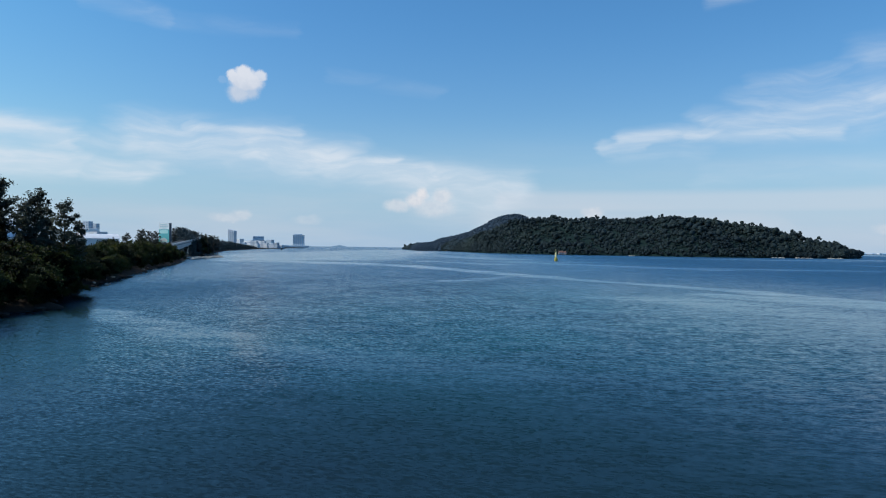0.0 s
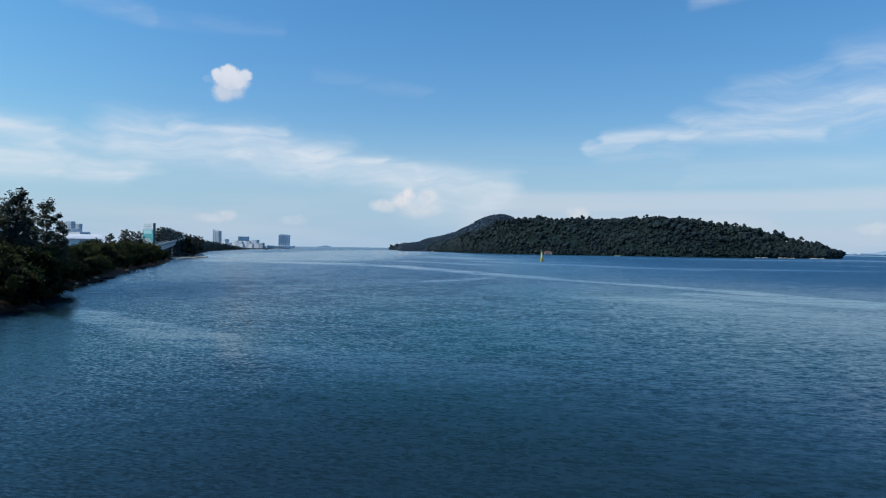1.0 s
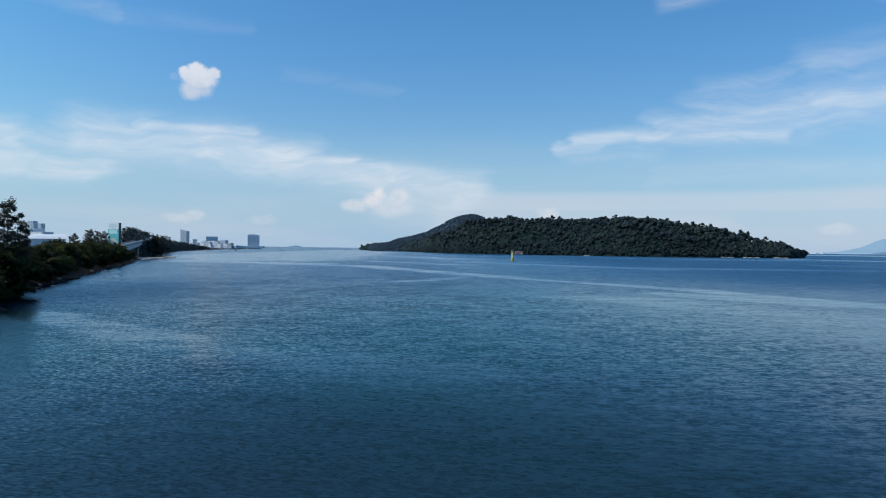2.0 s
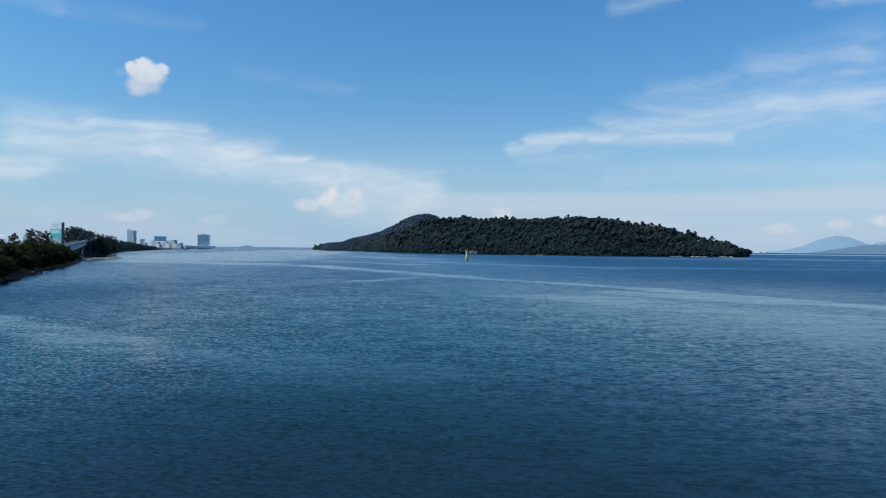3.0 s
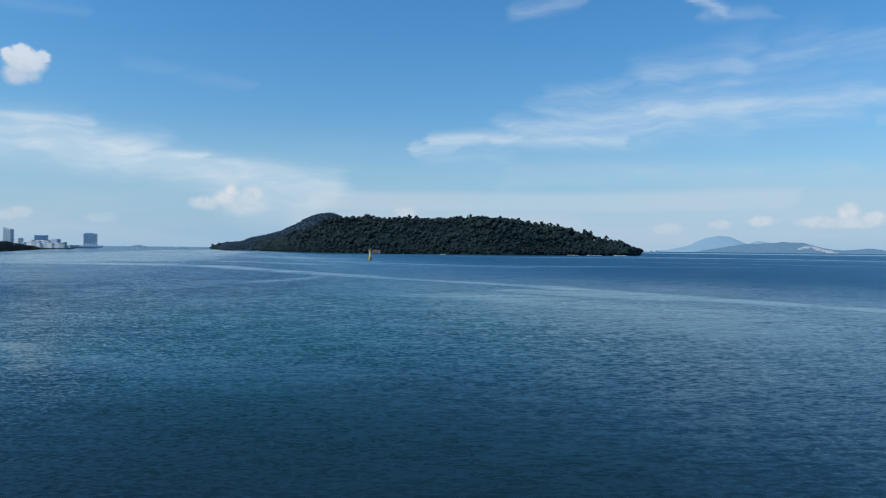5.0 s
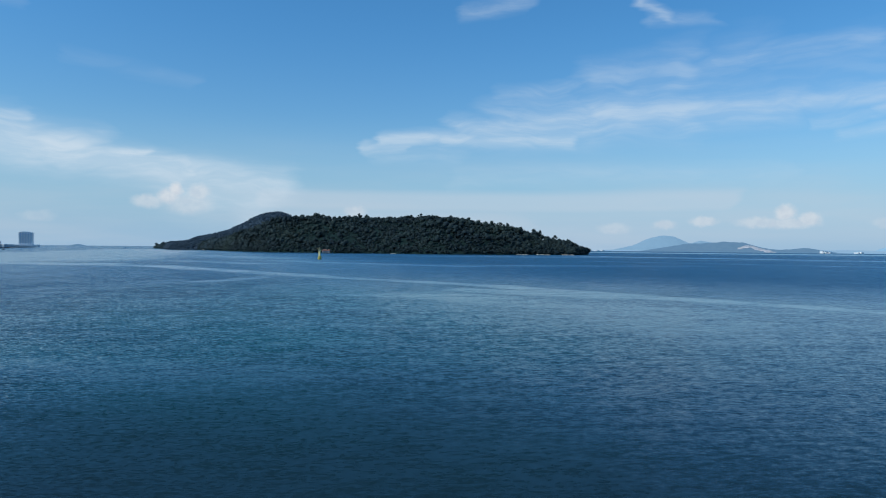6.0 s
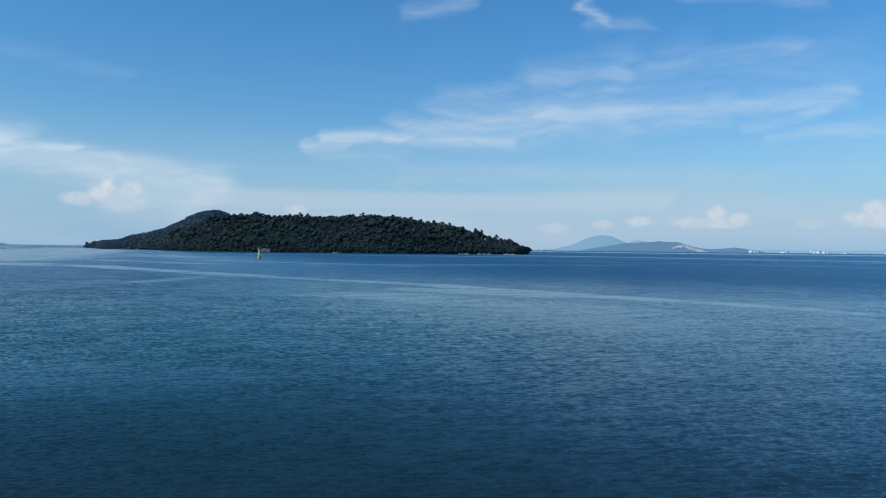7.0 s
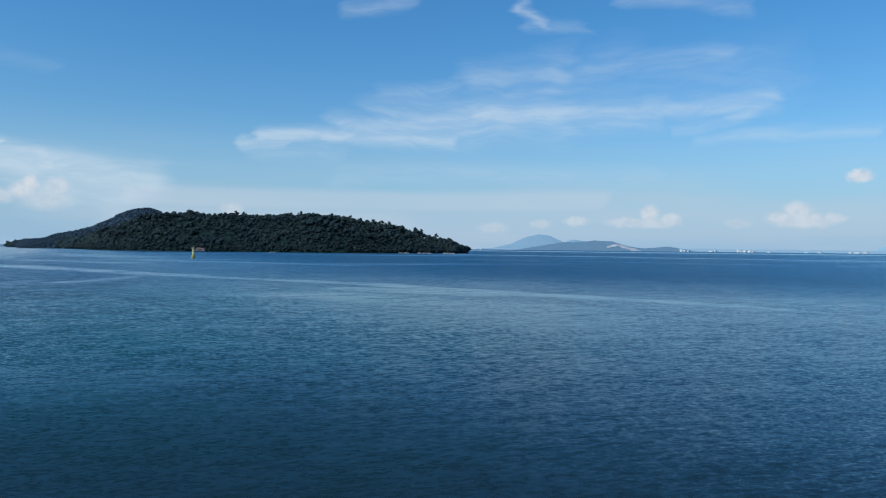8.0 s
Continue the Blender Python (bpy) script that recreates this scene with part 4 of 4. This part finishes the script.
def warehouse(bearing, dist, wide, deep, high, wall, roof, label, turn=0.0):
    """A long hall under a shallow curved roof."""
    root = tagged(new("long_hall"), label, "building")
    part("wall", boxes((-wide / 2, wide / 2, -deep / 2, deep / 2, 0, high), bevel=0.1), wall, root)
    us = np.linspace(-1, 1, 13)
    prof = [(u * (deep / 2 + 1), high + 0.05 + 4.5 * (1 - u * u)) for u in us]
    bm = bmesh.new()
    rows = [[bm.verts.new((x, y, z + t)) for y, z in prof] for x in (-wide / 2 - 1, wide / 2 + 1) for t in (0, 0.5)]
    for a, b in ((0, 1), (1, 3), (3, 2), (2, 0)):
        for k in range(12):
            bm.faces.new((rows[a][k], rows[a][k + 1], rows[b][k + 1], rows[b][k]))
    for k in (0, 12):
        bm.faces.new((rows[0][k], rows[1][k], rows[3][k], rows[2][k]))
    bmesh.ops.recalc_face_normals(bm, faces=bm.faces)
    part("roof", bm, roof, root)
    root.location, root.rotation_euler = polar(bearing, dist, 1.5), (0, 0, -radians(bearing) + radians(turn))
    return root


warehouse(-26.2, 800, 40, 26, 13.4, WHITE, WHITE, "long white hall with a shallow curved roof behind trees", 6)
warehouse(-32.4, 225, 14, 10, 11.0, GREYWALL, BLUEWALL, "house with a pale blue metal roof among tall trees", 15)


# ---------------------------------------------------------------- billboard
def billboard():
    root = tagged(new("billboard"), "tall teal and white advertising billboard on a steel post among trees", "billboard")
    wide, z0, z1 = 9.2, 11.2, 23.2
    part("post", boxes((-0.55, 0.55, 0.3, 1.4, 0, z0), bevel=0.1), STEEL, root)
    part("box_frame", boxes((-wide / 2, wide / 2 + 0.25, 0.0, 1.5, z0, z1), bevel=0.05), STEEL, root, "dark steel casing")
    part("upper_panel", boxes((-wide / 2, wide / 2 - 0.3, -0.12, -0.004, z1 - 4.0, z1 + 0.1)), PANEL, root, "pale upper panel")
    lower = part("lower_panel", boxes((-wide / 2, wide / 2 - 0.3, -0.12, -0.004, z0, z1 - 4.0)), TEAL, root, "teal printed panel")
    for k, (a, b, z) in enumerate(((-2.6, 1.8, z1 - 1.1), (-2.9, 2.4, z1 - 2.1), (-1.4, 1.6, z1 - 3.2))):
        part("text_bar", boxes((a * 1.25, b * 1.25, -0.17, -0.124, z - 0.2, z + 0.2)), FAINT, root, "unreadable line of pale teal writing")
    part("picture_area", boxes((-3.7, 3.2, -0.17, -0.124, z1 - 6.6, z1 - 4.4)), surface("pale_teal_print", (0.42, 0.76, 0.72), (0.58, 0.84, 0.80), 0.6, 0.5), lower, "pale green picture strip")
    hill = bmesh.new()
    us = np.linspace(0.0, math.pi, 14)
    face = [hill.verts.new((-0.3 + 3.4 * math.cos(u), -0.17, z0 + 0.3 + 2.4 * math.sin(u))) for u in us]
    hill.faces.new(face)
    bmesh.ops.solidify(hill, geom=hill.faces[:], thickness=0.04)
    part("picture_mound", hill, PANEL, lower, "white rounded picture")
    root.location, root.rotation_euler = polar(-21.55, 480, 1.2), (0, 0, radians(-27))


billboard()


# ---------------------------------------------------------------- flyover
def flyover():
    root = tagged(new("flyover"), "curved grey concrete flyover ramp beside the shore", "bridge")
    line = smooth_line([(*polar(-21.3, 556)[:2], 9.8), (*polar(-20.75, 585)[:2], 11.2), (*polar(-20.25, 606)[:2], 12.6), (*polar(-19.8, 630)[:2], 14.0), (*polar(-19.4, 660)[:2], 15.6), (*polar(-19.2, 700)[:2], 16.8), (*polar(-19.3, 760)[:2], 17.4), (*polar(-19.6, 860)[:2], 18.0)], 60)
    t = np.gradient(line, axis=0)
    side = np.stack([t[:, 1], -t[:, 0]], -1) / np.linalg.norm(t[:, :2], axis=1)[:, None]

    def band(u0, u1, z0, z1, first=0, last=60, taper=0.0):
        bm = bmesh.new()
        rows = [[bm.verts.new((*(line[k, :2] + side[k] * u), line[k, 2] + z)) for u, z in ((u0, z0 + taper * k), (u1, z0 + taper * k), (u1, z1), (u0, z1))] for k in range(first, last)]
        for a, b in zip(rows, rows[1:]):
            for k in range(4):
                bm.faces.new((a[k], a[(k + 1) % 4], b[(k + 1) % 4], b[k]))
        bm.faces.new(rows[0])
        bm.faces.new(rows[-1][::-1])
        bmesh.ops.recalc_face_normals(bm, faces=bm.faces)
        return bm

    part("deck", band(-3.6, 3.6, -0.8, 0.0), CONCRETE, root)
    part("parapet", band(3.3, 3.62, 0.004, 1.1), PALE_CONCRETE, root)
    part("parapet", band(-3.6, -3.3, 0.004, 0.9), CONCRETE, root)
    part("retaining_wall", band(3.0, 3.58, -5.2, -0.804, 3, 14, 0.20), PALE_CONCRETE, root, "pale concrete side wall under the ramp")
    part("handrail", band(3.4, 3.5, 1.35, 1.45), WHITE, root, "pale steel rail")
    for k in range(2, 60, 3):
        x, y = line[k, :2] + side[k] * 3.45
        part("rail_post", boxes((x - 0.06, x + 0.06, y - 0.06, y + 0.06, line[k, 2] + 0.9, line[k, 2] + 1.36)), WHITE, root)
    for k in range(14, 60, 2):
        x, y, z = line[k]
        part("pier", boxes((x - 0.55, x + 0.55, y - 0.55, y + 0.55, 0.3, z - 2.01), bevel=0.1), PALE_CONCRETE, root)
        part("pier_cap", boxes((x - 2.4, x + 2.4, y - 0.8, y + 0.8, z - 2.0, z - 0.81), bevel=0.2), PALE_CONCRETE, root)


flyover()


# ---------------------------------------------------------------- beacon and hut by the island
def ring_mesh(profile, sides=14):
    """A turned body from (radius, height) pairs."""
    bm = bmesh.new()
    rows = [[bm.verts.new((r * math.cos(a), r * math.sin(a), z)) for a in np.linspace(0, 2 * math.pi, sides, endpoint=False)] for r, z in profile]
    for a, b in zip(rows, rows[1:]):
        for k in range(sides):
            bm.faces.new((a[k], a[(k + 1) % sides], b[(k + 1) % sides], b[k]))
    bm.faces.new(rows[0][::-1])
    bm.faces.new(rows[-1])
    return bm


def beacon():
    root = tagged(new("sea_beacon"), "yellow steel navigation beacon standing in the sea", "beacon")
    part("footing", ring_mesh([(1.70, -2.0), (1.65, 1.4), (1.45, 2.2), (0.95, 3.2)]), surface("weedy_yellow", (0.26, 0.24, 0.05), (0.55, 0.44, 0.08), 0.7, 0.8), root, "weed-stained yellow footing")
    part("post", ring_mesh([(0.95, 3.2), (0.82, 8.0)], 12), YELLOW, root)
    part("platform", ring_mesh([(0.7, 8.0), (1.25, 8.15), (1.25, 8.35), (0.5, 8.36)], 12), YELLOW, root)
    for k in range(6):
        a = k * math.pi / 3
        x, y = 1.15 * math.cos(a), 1.15 * math.sin(a)
        part("rail_post", boxes((x - 0.05, x + 0.05, y - 0.05, y + 0.05, 8.35, 9.3)), YELLOW, root)
    part("rail", ring_mesh([(1.12, 9.28), (1.2, 9.28), (1.2, 9.4), (1.12, 9.4)], 12), YELLOW, root)
    part("lantern", ring_mesh([(0.28, 8.36), (0.28, 9.6), (0.36, 9.7), (0.12, 10.1)], 10), STEEL, root, "dark lantern")
    for s in (-1, 1):
        bm = boxes((-0.75, 0.75, -0.06, 0.06, -0.09, 0.09))
        bmesh.ops.transform(bm, matrix=pose(0.0, 0, 10.45, 0, 45 * s, 0), verts=bm.verts)
        part("topmark_bar", bm, YELLOW, root)
    root.location, root.rotation_euler = polar(9.1, 655), (0, 0, 0.2)


beacon()


def beach_house(bearing, dist, wide, label, turn=0.0):
    root = tagged(new("beach_house"), label, "house")
    part("wall", boxes((-wide / 2, wide / 2, -3, 3, -1.0, 2.9), bevel=0.05), FADED, root)
    part("terrace", boxes((-wide / 2 - 1, wide / 2 + 1, -6, -3.004, -1.0, 0.4), bevel=0.05), CONCRETE, root)
    bm = bmesh.new()
    a = [bm.verts.new(p) for p in ((-wide / 2 - 0.7, -3.8, 2.7), (wide / 2 + 0.7, -3.8, 2.7), (wide / 2 + 0.7, 3.8, 2.7), (-wide / 2 - 0.7, 3.8, 2.7), (-wide / 2 + 2.0, 0, 5.6), (wide / 2 - 2.0, 0, 5.6))]
    for f in ((0, 1, 5, 4), (2, 3, 4, 5), (1, 2, 5), (3, 0, 4), (3, 2, 1, 0)):
        bm.faces.new([a[k] for k in f])
    part("roof", bm, RUST, root, "rusty red hipped roof")
    for k in range(3):
        x = -wide / 2 + wide * (k + 0.5) / 3
        part("window", boxes((x - 0.9, x + 0.9, -3.06, -2.9, 0.9, 2.2)), WINDOW, root)
    root.location, root.rotation_euler = polar(bearing, dist, 1.2), (0, 0, -radians(bearing) + radians(turn))


beach_house(9.5, 1258, 9, "faded pinkish beach house with a rusty red roof on the island", 10)
beach_house(9.82, 1272, 4.5, "small red-roofed hut beside a beach house", -14)


# ---------------------------------------------------------------- islet and far white buildings
def far_things():
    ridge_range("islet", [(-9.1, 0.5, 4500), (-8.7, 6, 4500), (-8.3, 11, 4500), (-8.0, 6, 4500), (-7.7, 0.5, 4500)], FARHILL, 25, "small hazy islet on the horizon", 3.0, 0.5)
    rs = np.random.default_rng(31)
    for b, wide, high in ((47.25, 16, 18), (47.5, 14, 13), (47.75, 10, 9), (49.4, 26, 10), (49.65, 12, 13), (51.3, 9, 22), (51.5, 9, 16), (51.75, 14, 20), (52.05, 16, 15), (52.3, 12, 10), (53.4, 20, 5), (55.8, 18, 6), (56.7, 22, 7), (58.6, 16, 12), (59.0, 30, 9), (59.5, 22, 11), (31.2, 40, 4), (31.7, 24, 6)):
        d = 4100.0
        root = tagged(new("white_building"), "white building on the far coast across the bay", "building", "far coast buildings")
        part("wall", boxes((-wide / 2, wide / 2, -8, 8, 0, high * 0.6), bevel=0.3), WHITE, root)
        part("roof", boxes((-wide / 2 - 0.6, wide / 2 + 0.6, -8.6, 8.6, high * 0.6 + 0.01, high * 0.6 + 1.0), bevel=0.2), WHITE, root)
        root.location, root.rotation_euler = polar(b, d, 0.0), (0, 0, -radians(b) + rs.uniform(-0.9, -0.5))


far_things()


def hill_scar():
    """A bare cutting that runs down the side of the wooded hill."""
    crest_b, crest_h = (40.5, 42.1, 43.1, 44.4), (60, 54, 30, 14)
    bm = bmesh.new()
    rows = []
    for k in range(25):
        u = k / 24
        b = 41.65 + 2.6 * u
        h = float(np.interp(b, crest_b, crest_h))
        top = (26 + 15 * math.sin(min(1, u / 0.33) * math.pi / 2) if u < 0.33 else 41 - 36 * (u - 0.33) / 0.67) + 4.0 * fbm(k * 7.0, 3, 0.1)
        low = max(1.0, top - (9 + 9 * math.sin(u * math.pi)) + 6.0 * fbm(k * 9.0, 8, 0.1))
        line = []
        for z in (low, (low + top) / 2, top):
            f = math.asin(min(1.0, max(0.0, min(z, h * 0.98) / h)) ** (1 / 0.9)) / (math.pi / 2)
            line.append(bm.verts.new(polar(b, 4150 + 150 * f - 9, z)))
        rows.append(line)
    for a, b in zip(rows, rows[1:]):
        for k in range(2):
            bm.faces.new((a[k], b[k], b[k + 1], a[k + 1]))
    bmesh.ops.solidify(bm, geom=bm.faces[:], thickness=3.0)
    ob = part("backdrop_cutting", bm, SCAR)
    tagged(ob, "pale bare earth cutting on the far hill", "hill", kind="structure")


hill_scar()


# ---------------------------------------------------------------- boulders on the banks
def boulder_mesh(seed, squash):
    bm = bmesh.new()
    bmesh.ops.create_icosphere(bm, subdivisions=2, radius=1.0)
    for v in bm.verts:
        k = 0.85 + 0.5 * noise.fractal(v.co * 1.1 + Vector((seed, 0, 0)), 1.0, 2.0, 3)
        v.co = Vector((v.co.x * k * 1.3, v.co.y * k, v.co.z * k * squash))
    me = bpy.data.meshes.new("boulder")
    bm.to_mesh(me)
    bm.free()
    return me


def boulders():
    rs = np.random.default_rng(77)
    pale, dark = [boulder_mesh(k * 3.1, 0.55) for k in range(4)], [boulder_mesh(20 + k * 3.1, 0.6) for k in range(4)]
    for me in pale:
        me.materials.append(PALE_ROCK)
    for me in dark:
        me.materials.append(ROCK)

    log = np_mesh("driftwood_log", *tube([(-1.0, 0.10, 0.02), (-0.5, 0.0, 0.05), (0.1, -0.06, 0.0), (0.6, 0.02, 0.06), (1.0, 0.12, 0.10)], [0.30, 0.34, 0.32, 0.26, 0.16], 8))
    log.materials.append(SAND)

    def drop(me, x, y, s, label, group):
        ob = tagged(new("boulder", me), label, "rock", group)
        ob.location, ob.rotation_euler, ob.scale = (x, y, 0.12 * s), (0, 0, rs.uniform(0, 6.28)), (s, s, s)

    for _ in range(40):
        y = 96 + 340 * rs.uniform() ** 1.4
        drop(dark[int(rs.integers(4))], shore_x(y) + rs.uniform(-1.5, 1.2), y, rs.uniform(0.4, 1.1), "dark wet boulder at the water's edge", "shore boulders")
    for y0, y1, count in ((190, 206, 4), (243, 252, 2), (296, 318, 4)):
        for _ in range(count):
            y = rs.uniform(y0, y1)
            drop(pale[int(rs.integers(4))], shore_x(y) + rs.uniform(-0.5, 1.5), y, rs.uniform(0.3, 0.6), "pale boulder at the water's edge", "shore boulders")
    for y, long in ((197, 3.2), (214, 2.6), (228, 2.2), (300, 3.4), (312, 2.6), (166, 2.0)):
        ob = tagged(new("driftwood_log", log), "pale weathered driftwood log lying on the dark bank", "driftwood", "driftwood on the bank")
        ob.location, ob.rotation_euler, ob.scale = (shore_x(y) - 2.6, y, max(land_z(shore_x(y) - 2.6, y), 0.1) + 0.16), (0, 0.04, radians(107 + rs.uniform(-14, 14))), (long, 1.0, 1.0)
    for _ in range(90):
        u = rs.uniform()
        p = polar(-20.1 + 2.5 * u, 560 + 85 * u)
        drop(pale[int(rs.integers(4))], p.x + rs.normal(0, 4), p.y + rs.normal(0, 6), rs.uniform(0.9, 2.4), "pale boulder of a low rock spit", "rock spit")
    for b0, b1, d, count in ((25.0, 25.8, 1262, 12), (26.6, 27.6, 1278, 14), (28.6, 29.5, 1305, 14), (0.0, 0.8, 1790, 8), (14.8, 15.2, 1205, 4)):
        for _ in range(count):
            p = polar(rs.uniform(b0, b1), d + rs.uniform(-10, 4))
            drop(pale[int(rs.integers(4))], p.x, p.y, rs.uniform(1.2, 2.6), "pale boulder on the island's shore", "island boulders")
    p = polar(-12.9, 1500)
    drop(dark[1], p.x, p.y, 2.6, "dark boulder alone in the sea off the town", "breakwater")
    for _ in range(24):
        p = polar(rs.uniform(-13.9, -12.6), 1900 + rs.uniform(-8, 8))
        drop(dark[int(rs.integers(4))], p.x, p.y, rs.uniform(1.5, 2.6), "dark boulder of a low breakwater", "breakwater")


boulders()
